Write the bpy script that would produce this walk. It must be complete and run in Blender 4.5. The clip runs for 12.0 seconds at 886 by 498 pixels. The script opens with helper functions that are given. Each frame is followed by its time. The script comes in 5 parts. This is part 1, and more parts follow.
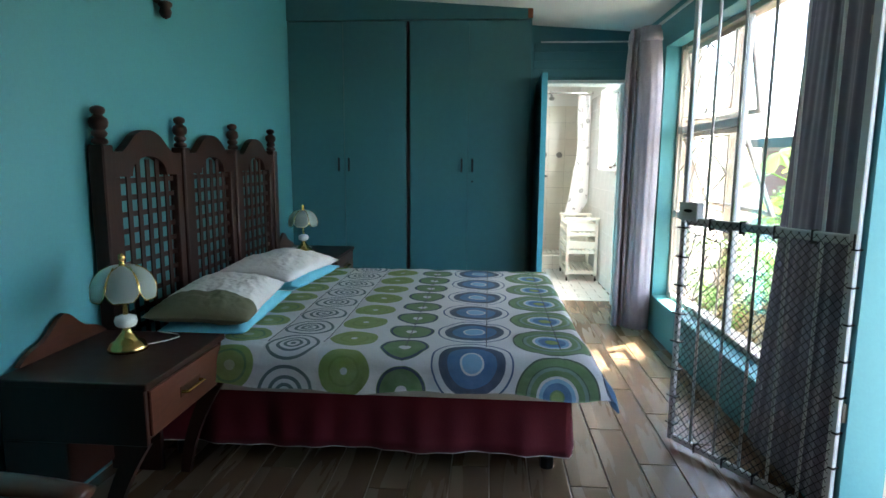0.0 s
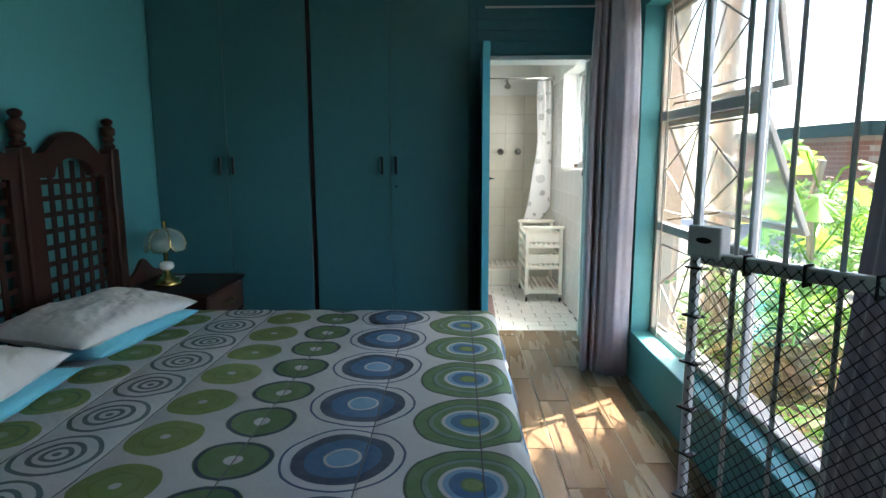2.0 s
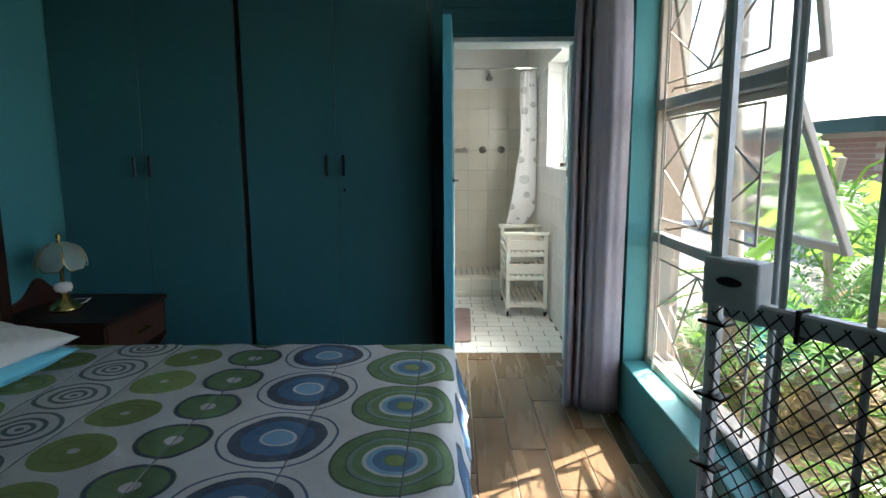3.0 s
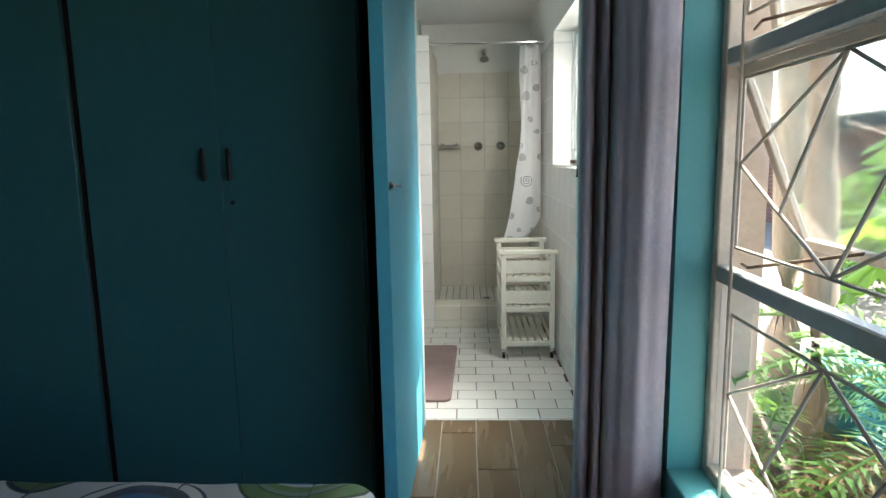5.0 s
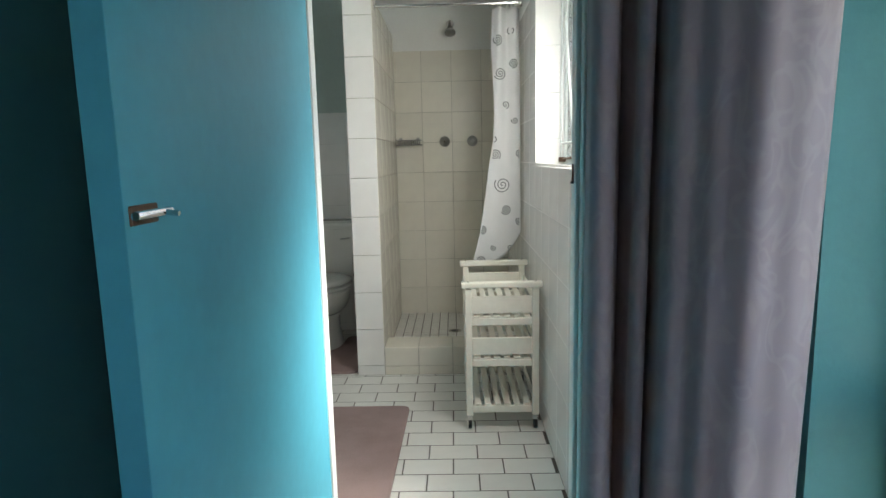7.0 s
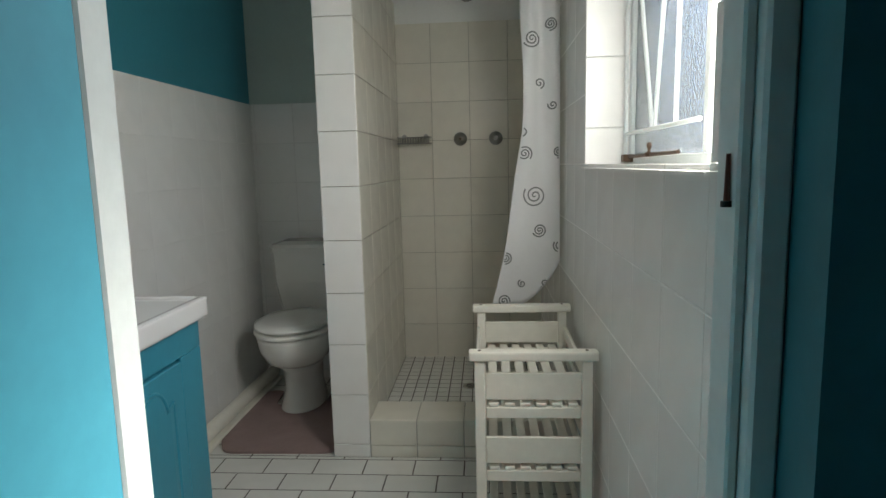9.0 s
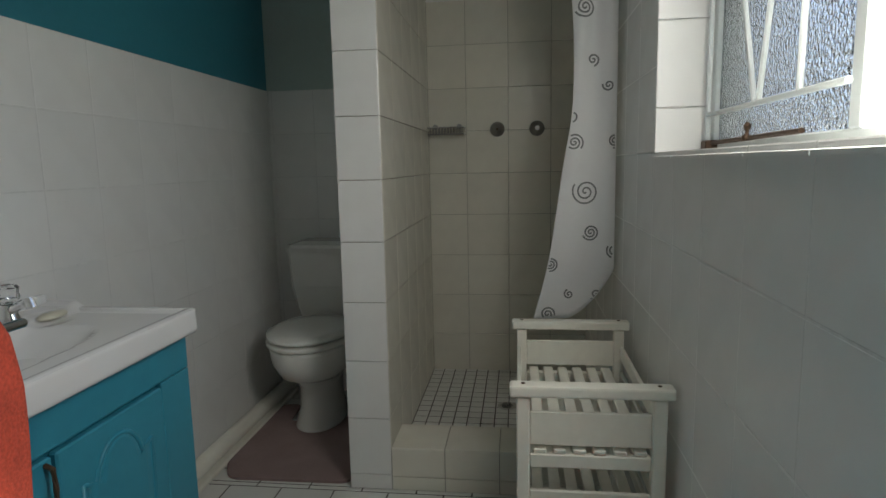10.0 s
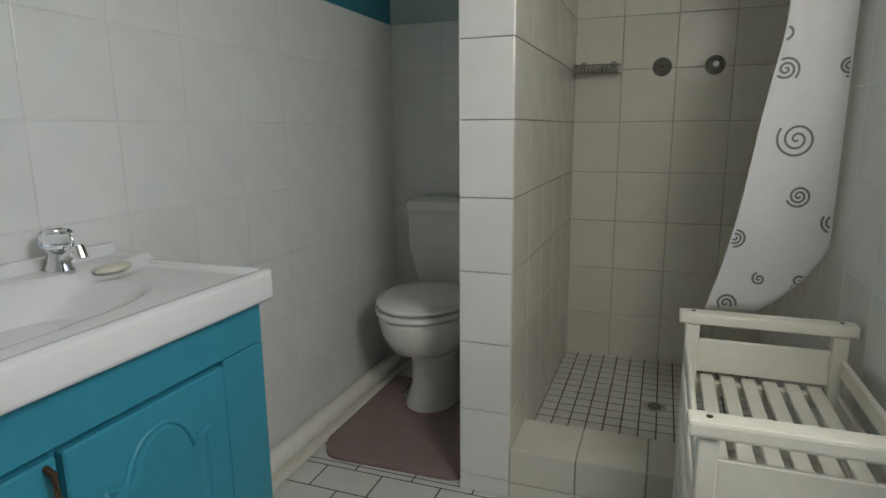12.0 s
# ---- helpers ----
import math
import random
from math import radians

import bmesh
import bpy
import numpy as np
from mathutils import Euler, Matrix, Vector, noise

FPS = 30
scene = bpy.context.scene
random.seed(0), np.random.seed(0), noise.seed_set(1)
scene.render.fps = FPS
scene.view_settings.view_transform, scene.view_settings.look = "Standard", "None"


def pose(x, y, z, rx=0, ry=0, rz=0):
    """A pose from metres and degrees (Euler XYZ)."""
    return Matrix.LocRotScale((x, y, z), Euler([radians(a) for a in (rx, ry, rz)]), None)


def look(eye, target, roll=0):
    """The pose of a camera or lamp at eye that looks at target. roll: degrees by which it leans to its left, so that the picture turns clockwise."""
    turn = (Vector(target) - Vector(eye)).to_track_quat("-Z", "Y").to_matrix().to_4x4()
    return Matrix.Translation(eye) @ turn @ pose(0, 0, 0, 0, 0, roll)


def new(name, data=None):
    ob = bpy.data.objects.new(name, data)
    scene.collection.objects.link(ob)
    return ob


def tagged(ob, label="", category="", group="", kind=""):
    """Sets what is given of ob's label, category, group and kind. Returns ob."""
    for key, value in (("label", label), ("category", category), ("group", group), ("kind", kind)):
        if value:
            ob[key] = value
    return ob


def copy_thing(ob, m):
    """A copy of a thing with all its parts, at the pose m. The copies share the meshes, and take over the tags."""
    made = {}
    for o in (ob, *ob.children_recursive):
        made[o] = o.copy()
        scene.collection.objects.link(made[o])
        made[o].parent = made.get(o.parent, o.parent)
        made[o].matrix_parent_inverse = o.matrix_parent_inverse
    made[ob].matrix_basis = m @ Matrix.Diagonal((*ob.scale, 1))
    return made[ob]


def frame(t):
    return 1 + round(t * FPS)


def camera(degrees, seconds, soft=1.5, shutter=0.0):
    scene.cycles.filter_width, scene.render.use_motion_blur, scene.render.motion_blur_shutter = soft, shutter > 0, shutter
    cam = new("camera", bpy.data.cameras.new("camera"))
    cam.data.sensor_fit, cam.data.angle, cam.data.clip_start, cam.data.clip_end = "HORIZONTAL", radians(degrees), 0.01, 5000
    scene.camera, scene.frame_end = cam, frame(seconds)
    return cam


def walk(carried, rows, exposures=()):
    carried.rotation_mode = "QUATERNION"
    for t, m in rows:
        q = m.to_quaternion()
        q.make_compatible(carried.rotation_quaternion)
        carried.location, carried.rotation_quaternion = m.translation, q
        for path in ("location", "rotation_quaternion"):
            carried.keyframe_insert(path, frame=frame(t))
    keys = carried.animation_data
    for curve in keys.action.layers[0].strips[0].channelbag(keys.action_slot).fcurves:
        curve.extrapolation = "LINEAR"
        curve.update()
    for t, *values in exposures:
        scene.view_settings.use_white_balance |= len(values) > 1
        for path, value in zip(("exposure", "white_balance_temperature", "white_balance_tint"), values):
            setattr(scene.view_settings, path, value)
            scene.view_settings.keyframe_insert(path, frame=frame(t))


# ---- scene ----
cam = camera(73.0, 12.0)
PATH = [
    (0, (0.341, -0.124, 1.352), (0.193, 1.848, 1.054), 0.4),
    (0.5, (0.376, 0.191, 1.362), (0.242, 2.163, 1.061), 0.2),
    (1, (0.431, 0.467, 1.363), (0.357, 2.443, 1.061), 0.1),
    (1.5, (0.506, 0.775, 1.371), (0.456, 2.751, 1.069), -0.1),
    (2, (0.588, 1.058, 1.348), (0.539, 3.034, 1.046), -0.2),
    (2.5, (0.678, 1.364, 1.35), (0.635, 3.34, 1.045), -0.3),
    (3, (0.776, 1.651, 1.34), (0.742, 3.627, 1.036), -0.4),
    (5, (1.014, 2.781, 1.305), (0.927, 4.757, 1.007), -1.1),
    (5.5, (1.05, 3.023, 1.286), (0.967, 4.999, 0.989), -1.2),
    (6, (1.081, 3.305, 1.285), (1.029, 5.282, 0.987), -1.4),
    (6.5, (1.132, 3.594, 1.285), (1.095, 5.571, 0.987), -1.5),
    (7, (1.179, 3.858, 1.288), (1.137, 5.835, 0.989), -1.3),
    (9, (1.258, 4.872, 1.261), (1.113, 6.848, 0.985), -1.4),
    (9.5, (1.239, 5.053, 1.242), (1.057, 7.025, 0.962), -1.3),
    (10, (1.224, 5.213, 1.234), (0.973, 7.177, 0.955), -1.2),
    (10.5, (1.208, 5.342, 1.217), (0.875, 7.293, 0.926), -1.1),
    (11, (1.181, 5.461, 1.2), (0.752, 7.388, 0.88), -0.9),
    (11.5, (1.162, 5.567, 1.181), (0.613, 7.456, 0.821), -0.7),
    (12, (1.142, 5.633, 1.16), (0.467, 7.474, 0.767), -0.5),
]
walk(cam, [(t, look(eye, target, roll)) for t, eye, target, roll in PATH],
     [(0, 3.65), (0.5, 3.55), (1.0, 3.3), (1.5, 3.1), (2.5, 2.7), (3.2, 2.4), (5.5, 2.2), (7.0, 2.15), (9.0, 1.55), (9.5, 1.25), (10.0, 0.9), (10.5, 1.0), (11.5, 1.35), (12.0, 1.5)])
# ---- world and light ----
world = bpy.data.worlds.new("world")
scene.world = world
world.use_nodes = True
wn = world.node_tree
sky = wn.nodes.new("ShaderNodeTexSky")
sky.sky_type, sky.sun_disc = "NISHITA", False
SUN_EL, SUN_AZ = radians(52.6), math.atan2(0.82, 0.57)   # azimuth from +y towards +x
sky.sun_elevation, sky.sun_rotation = SUN_EL, SUN_AZ
wn.links.new(sky.outputs[0], wn.nodes["Background"].inputs[0])
wn.nodes["Background"].inputs[1].default_value = 0.15
sun_data = bpy.data.lights.new("sun", "SUN")
sun_data.energy, sun_data.angle, sun_data.color = 5.0, radians(0.5), (1.0, 0.95, 0.86)
sun = new("sun", sun_data)
to_sun = Vector((math.sin(SUN_AZ) * math.cos(SUN_EL), math.cos(SUN_AZ) * math.cos(SUN_EL), math.sin(SUN_EL)))
sun.matrix_world = look(to_sun * 30 + Vector((0, 3, 0)), (0, 3, 0))


def sky_opening(name, place, aim, width, height, watts, tint=(1.0, 0.985, 0.95), spread=math.pi):
    """Daylight that enters by an opening."""
    d = bpy.data.lights.new(name, "AREA")
    d.shape, d.size, d.size_y, d.energy, d.color = "RECTANGLE", width, height, watts, tint
    d.spread = spread
    ob = new(name, d)
    ob.matrix_world = look(place, aim)
    return ob


sky_opening("daylight_bathroom", (1.715, 5.965, 1.69), (1.12, 6.52, 0.62), 0.42, 0.78, 4.9, (1.0, 0.975, 0.92))
sky_opening("sunlit_sash", (1.83, 5.95, 1.70), (0.80, 5.30, 0.12), 0.36, 0.5, 3.6, (1.0, 0.98, 0.92), 1.0)


# ---- materials ----
def nodes_of(name):
    m = bpy.data.materials.new(name)
    m.use_nodes = True
    return m, m.node_tree, m.node_tree.nodes["Principled BSDF"]


def mat(name, colour, rough=0.5, metal=0.0, grain=40.0, vary=0.12, bump=0.1, stain=2.5, stretch=(1, 1, 1), piece=0.0, spec=0.5, coat=0.0):
    """Paint, cloth, stone, wood: colour varied by fine grain and by large stains, with relief."""
    m, t, p = nodes_of(name)
    n, l = t.nodes, t.links
    co = n.new("ShaderNodeTexCoord")
    mp = n.new("ShaderNodeMapping")
    mp.inputs["Scale"].default_value = stretch
    l.new(co.outputs["Object"], mp.inputs[0])
    fine, wide = n.new("ShaderNodeTexNoise"), n.new("ShaderNodeTexNoise")
    for tex, s, d in ((fine, grain, 5), (wide, stain, 4)):
        tex.inputs["Scale"].default_value, tex.inputs["Detail"].default_value = s, d
        l.new(mp.outputs[0], tex.inputs["Vector"])
    add = n.new("ShaderNodeMath")
    add.operation = "ADD"
    l.new(fine.outputs["Fac"], add.inputs[0])
    l.new(wide.outputs["Fac"], add.inputs[1])
    last = add
    if piece:
        info, sc, ad2 = n.new("ShaderNodeObjectInfo"), n.new("ShaderNodeMath"), n.new("ShaderNodeMath")
        sc.operation, sc.inputs[1].default_value = "MULTIPLY_ADD", piece
        sc.inputs[2].default_value = -piece / 2
        l.new(info.outputs["Random"], sc.inputs[0])
        l.new(add.outputs[0], ad2.inputs[0])
        l.new(sc.outputs[0], ad2.inputs[1])
        last = ad2
    mr = n.new("ShaderNodeMapRange")
    mr.inputs[1].default_value, mr.inputs[2].default_value = 0.5, 1.5
    l.new(last.outputs[0], mr.inputs[0])
    mix = n.new("ShaderNodeMix")
    mix.data_type = "RGBA"
    c = Vector(colour)
    mix.inputs[6].default_value = (*(c * (1 - vary)), 1)
    mix.inputs[7].default_value = (*[min(1, v) for v in c * (1 + vary)], 1)
    l.new(mr.outputs[0], mix.inputs[0])
    l.new(mix.outputs[2], p.inputs["Base Color"])
    rr = n.new("ShaderNodeMapRange")
    rr.inputs[3].default_value, rr.inputs[4].default_value = max(0.02, rough - 0.08), min(1, rough + 0.08)
    l.new(wide.outputs["Fac"], rr.inputs[0])
    l.new(rr.outputs[0], p.inputs["Roughness"])
    p.inputs["Metallic"].default_value = metal
    p.inputs["Specular IOR Level"].default_value = spec
    p.inputs["Coat Weight"].default_value = coat
    if bump:
        b = n.new("ShaderNodeBump")
        b.inputs["Strength"].default_value, b.inputs["Distance"].default_value = bump, 0.004
        l.new(fine.outputs["Fac"], b.inputs["Height"])
        l.new(b.outputs[0], p.inputs["Normal"])
    return m


def glass(name, rough=0.0, tint=(1, 1, 1), bump=0.0, scale=60.0, haze=0.0):
    m, t, p = nodes_of(name)
    p.inputs["Base Color"].default_value = (*tint, 1)
    p.inputs["Transmission Weight"].default_value = 1 - haze
    p.inputs["Roughness"].default_value = rough
    p.inputs["IOR"].default_value = 1.45
    if bump:
        tex, b = t.nodes.new("ShaderNodeTexVoronoi"), t.nodes.new("ShaderNodeBump")
        tex.inputs["Scale"].default_value = scale
        b.inputs["Strength"].default_value, b.inputs["Distance"].default_value = bump, 0.003
        t.links.new(tex.outputs[0], b.inputs["Height"])
        t.links.new(b.outputs[0], p.inputs["Normal"])
    return m


M_WALL = mat("teal_wall_paint", (0.072, 0.30, 0.33), 0.5, grain=70, vary=0.06, bump=0.15, stain=1.2)
M_WARD = mat("dark_teal_enamel", (0.031, 0.122, 0.135), 0.4, grain=25, vary=0.10, bump=0.08, stain=1.5)
M_BOARD = mat("teal_board_paint", (0.042, 0.175, 0.205), 0.5, grain=40, vary=0.1, bump=0.1)
M_DOOR = mat("blue_door_enamel", (0.07, 0.33, 0.43), 0.55, grain=30, vary=0.08, bump=0.08, stain=1.5, spec=0.3)
M_GAP = mat("dark_joint", (0.025, 0.008, 0.008), 0.8, grain=30, vary=0.3)
M_CEIL = mat("white_ceiling_paint", (0.78, 0.79, 0.78), 0.8, grain=60, vary=0.04, bump=0.1, stain=1.0)
M_PLANK = mat("brown_wood_look_tile", (0.145, 0.093, 0.052), 0.27, grain=30, vary=0.09, bump=0.04, stain=3, stretch=(5, 0.4, 1), piece=0.22)
M_GROUT = mat("pale_grout", (0.46, 0.40, 0.33), 0.85, grain=120, vary=0.15)
M_TILE = mat("white_glazed_tile", (0.80, 0.80, 0.775), 0.22, grain=12, vary=0.035, bump=0.02, stain=3, piece=0.4)
M_CREAM = mat("cream_shower_tile", (0.75, 0.725, 0.635), 0.24, grain=12, vary=0.06, bump=0.03, stain=3, piece=0.6)
M_TGROUT = mat("grey_tile_grout", (0.33, 0.31, 0.265), 0.85, grain=90, vary=0.45, stain=5)
M_LGROUT = mat("pale_tile_grout", (0.70, 0.70, 0.675), 0.8, grain=60, vary=0.2, stain=4)
M_FTILE = mat("white_floor_tile", (0.70, 0.70, 0.66), 0.3, grain=20, vary=0.05, bump=0.04, stain=4, piece=0.8)
M_FGROUT = mat("dark_floor_grout", (0.085, 0.076, 0.064), 0.9, grain=90, vary=0.3)
M_WHITE = mat("white_bathroom_paint", (0.78, 0.79, 0.76), 0.6, grain=60, vary=0.04, bump=0.1)
M_PALE = mat("pale_green_paint", (0.46, 0.55, 0.51), 0.55, grain=60, vary=0.05, bump=0.1)
M_BTEAL = mat("deep_teal_paint", (0.03, 0.20, 0.26), 0.5, grain=60, vary=0.06, bump=0.1)
M_FRAME = mat("cream_window_paint", (0.52, 0.45, 0.38), 0.45, grain=60, vary=0.15, bump=0.2, stain=9)
M_STEEL = mat("grey_steel_paint", (0.42, 0.43, 0.43), 0.4, grain=60, vary=0.12, bump=0.12, stain=8)
M_GATE = mat("pale_grey_gate_paint", (0.70, 0.71, 0.71), 0.38, grain=50, vary=0.1, bump=0.12, stain=6)
M_JAMB = mat("off_white_jamb_paint", (0.66, 0.70, 0.68), 0.4, grain=40, vary=0.08, bump=0.12, stain=5)
M_GLASS = glass("clear_glass")
M_HAZY = glass("dusty_glass", 0.05, (0.96, 1, 0.97), haze=0.06)
M_OBSC = glass("textured_obscure_glass", 0.12, (0.60, 0.62, 0.64), bump=1.0, scale=90)
M_WOOD = mat("dark_stained_wood", (0.030, 0.010, 0.006), 0.42, grain=30, vary=0.4, bump=0.12, stain=4, stretch=(3, 3, 0.5), spec=0.3)
M_WOOD2 = mat("red_brown_veneer", (0.085, 0.030, 0.017), 0.3, grain=30, vary=0.3, bump=0.08, stain=4, stretch=(3, 0.6, 3))
M_BRASS = mat("polished_brass", (0.70, 0.50, 0.18), 0.22, 1.0, grain=30, vary=0.1, bump=0.03)
M_CHROME = mat("chrome", (0.72, 0.72, 0.72), 0.12, 1.0, grain=30, vary=0.05, bump=0.02)
M_DULL = mat("dull_chrome", (0.34, 0.34, 0.33), 0.28, 1.0, grain=30, vary=0.2, bump=0.05)
M_BOLT = mat("red_rust", (0.13, 0.035, 0.022), 0.7, 0.2, grain=80, vary=0.4, bump=0.3)
M_BLACK = mat("black_metal", (0.015, 0.015, 0.016), 0.4, 0.6, grain=60, vary=0.2)
M_RED = mat("maroon_valance_cloth", (0.12, 0.006, 0.016), 0.85, grain=220, vary=0.18, bump=0.3, stain=3)
M_PILLOW = mat("white_pillow_cotton", (0.66, 0.63, 0.60), 0.9, grain=160, vary=0.06, bump=0.25, stain=6)
M_OLIVE = mat("olive_band_cotton", (0.115, 0.11, 0.06), 0.9, grain=160, vary=0.12, bump=0.25)
M_AQUA = mat("aqua_pillow_cotton", (0.16, 0.52, 0.64), 0.9, grain=160, vary=0.08, bump=0.25, stain=6)
M_CURT = mat("mauve_grey_curtain_velvet", (0.345, 0.30, 0.345), 0.65, grain=14, vary=0.12, bump=0.12, stain=5, stretch=(1, 1, 0.35))
# Darker, rougher version of M_CURT for the curtain by the gate.
M_CURTD = mat("dark_slate_curtain_cloth", (0.23, 0.215, 0.275), 0.8, grain=14, vary=0.2, bump=0.15, stain=5, stretch=(1, 1, 0.35))


def brocade(m, lighter):
    """A woven leaf pattern, paler and smoother than its ground."""
    t = m.node_tree
    n, l = t.nodes, t.links
    p = n["Principled BSDF"]
    co, vo = n.new("ShaderNodeTexCoord"), n.new("ShaderNodeTexNoise")
    mp, ramp, mix = n.new("ShaderNodeMapping"), n.new("ShaderNodeValToRGB"), n.new("ShaderNodeMix")
    mp.inputs["Scale"].default_value = (1.4, 1.4, 0.8)
    l.new(co.outputs["Object"], mp.inputs[0])
    vo.inputs["Scale"].default_value, vo.inputs["Detail"].default_value, vo.inputs["Distortion"].default_value = 15.0, 1.5, 1.6
    l.new(mp.outputs[0], vo.inputs["Vector"])
    el = ramp.color_ramp.elements
    el[0].position, el[0].color = 0.50, (0, 0, 0, 1)
    el[1].position, el[1].color = 0.54, (0.24, 0.24, 0.24, 1)
    el.new(0.60).color = (0.24, 0.24, 0.24, 1)
    el.new(0.66).color = (0, 0, 0, 1)
    l.new(vo.outputs["Fac"], ramp.inputs[0])
    old = p.inputs["Base Color"].links[0].from_socket
    mix.data_type = "RGBA"
    mix.inputs[7].default_value = (*lighter, 1)
    l.new(ramp.outputs[0], mix.inputs[0])
    l.new(old, mix.inputs[6])
    l.new(mix.outputs[2], p.inputs["Base Color"])
    p.inputs["Sheen Weight"].default_value = 0.3


brocade(M_CURT, (0.47, 0.42, 0.45))
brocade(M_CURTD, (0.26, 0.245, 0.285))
M_THREAD = mat("grey_stitching", (0.16, 0.17, 0.18), 0.9, grain=300, vary=0.3)
M_MATTRESS = mat("white_mattress_ticking", (0.62, 0.60, 0.57), 0.9, grain=120, vary=0.08)
M_CERAMIC = mat("white_glazed_ceramic", (0.74, 0.74, 0.70), 0.12, grain=10, vary=0.03, bump=0.01, coat=0.4)
M_CAST = mat("white_cast_marble", (0.80, 0.80, 0.79), 0.16, grain=10, vary=0.03, bump=0.01, coat=0.3)
M_VAN = mat("peacock_blue_enamel", (0.035, 0.26, 0.36), 0.33, grain=30, vary=0.08, bump=0.06)
M_PINK = mat("dusty_pink_bath_mat", (0.30, 0.215, 0.205), 0.95, grain=260, vary=0.25, bump=0.9, stain=7)
M_TROL = mat("white_painted_wood", (0.80, 0.78, 0.69), 0.42, grain=40, vary=0.07, bump=0.1, stain=6)
M_SHCURT = mat("white_shower_curtain", (0.72, 0.72, 0.72), 0.6, grain=60, vary=0.03, bump=0.05)
M_SPIRAL = mat("grey_curtain_print", (0.18, 0.19, 0.19), 0.6, grain=60, vary=0.1, bump=0.0)
M_SOAP = mat("cream_soap", (0.68, 0.66, 0.54), 0.45, grain=30, vary=0.05, bump=0.05)
M_TOWEL = mat("red_orange_towel", (0.62, 0.09, 0.05), 0.95, grain=200, vary=0.45, bump=0.8, stain=14)
M_RUST = mat("tarnished_bronze", (0.11, 0.07, 0.045), 0.5, 0.7, grain=60, vary=0.3, bump=0.2)
M_PETAL = glass("frosted_petal_glass", 0.3, (0.78, 0.90, 0.90), haze=0.2)
M_ACRYL = glass("clear_acrylic", 0.05, (0.96, 0.97, 0.97))


# ---- building blocks ----
def thing(name, label, category, group="", place=(0, 0, 0), rz=0):
    ob = new(name)
    ob.empty_display_size = 0.05
    ob.matrix_world = pose(*place, 0, 0, rz)
    return tagged(ob, label, category, group)


def finish(bm, name, smooth=False):
    bmesh.ops.recalc_face_normals(bm, faces=bm.faces[:])
    me = bpy.data.meshes.new(name)
    bm.to_mesh(me)
    bm.free()
    if smooth:
        for f in me.polygons:
            f.use_smooth = True
    return me


def part(name, bm, material, parent=None, label="", smooth=False):
    """One mesh object, under a thing or a part."""
    ob = new(name, finish(bm, name, smooth) if isinstance(bm, bmesh.types.BMesh) else bm)
    if not ob.data.materials:
        ob.data.materials.append(material)
    ob.parent = parent
    return tagged(ob, label)


def box(x0, x1, y0, y1, z0, z1, bevel=0.0, bm=None, seg=1):
    bm = bm or bmesh.new()
    made = bmesh.ops.create_cube(bm, size=1.0)["verts"]
    for v in made:
        v.co = Vector(((x0 + x1) / 2 + v.co.x * (x1 - x0), (y0 + y1) / 2 + v.co.y * (y1 - y0), (z0 + z1) / 2 + v.co.z * (z1 - z0)))
    if bevel:
        edges = list({e for v in made for e in v.link_edges})
        bmesh.ops.bevel(bm, geom=edges, offset=bevel, segments=seg, affect="EDGES", profile=0.6)
    return bm


def rod(p0, p1, r, bm=None, seg=8, r1=None):
    bm = bm or bmesh.new()
    a, b = Vector(p0), Vector(p1)
    m = Matrix.Translation((a + b) / 2) @ (b - a).to_track_quat("Z", "Y").to_matrix().to_4x4()
    bmesh.ops.create_cone(bm, cap_ends=True, segments=seg, radius1=r, radius2=r if r1 is None else r1, depth=(b - a).length, matrix=m)
    return bm


def tube(points, r, bm=None, seg=8):
    """A round bar bent through the points."""
    bm = bm or bmesh.new()
    pts, rings = [Vector(p) for p in points], []
    for i, p in enumerate(pts):
        d = (pts[min(i + 1, len(pts) - 1)] - pts[max(i - 1, 0)]).normalized()
        q = d.to_track_quat("Z", "Y")
        rings.append([bm.verts.new(p + q @ Vector((r * math.cos(a), r * math.sin(a), 0))) for a in (math.tau * k / seg for k in range(seg))])
    for a, b in zip(rings, rings[1:]):
        for k in range(seg):
            bm.faces.new((a[k], a[(k + 1) % seg], b[(k + 1) % seg], b[k]))
    bm.faces.new(rings[0])
    bm.faces.new(rings[-1])
    return bm


def lathe(profile, centre=(0, 0, 0), bm=None, seg=24, sx=1.0, sy=1.0):
    """A turned shape: (radius, height) from bottom to top."""
    bm = bm or bmesh.new()
    c, rings = Vector(centre), []
    for r, z in profile:
        rings.append([bm.verts.new(c + Vector((sx * r * math.cos(a), sy * r * math.sin(a), z))) for a in (math.tau * k / seg for k in range(seg))])
    for a, b in zip(rings, rings[1:]):
        for k in range(seg):
            bm.faces.new((a[k], a[(k + 1) % seg], b[(k + 1) % seg], b[k]))
    bm.faces.new(rings[0])
    bm.faces.new(rings[-1])
    return bm


def loft(rings, bm=None, cap=True):
    bm = bm or bmesh.new()
    made = [[bm.verts.new(p) for p in ring] for ring in rings]
    n = len(made[0])
    for a, b in zip(made, made[1:]):
        for k in range(n):
            bm.faces.new((a[k], a[(k + 1) % n], b[(k + 1) % n], b[k]))
    if cap:
        bm.faces.new(made[0])
        bm.faces.new(made[-1])
    return bm


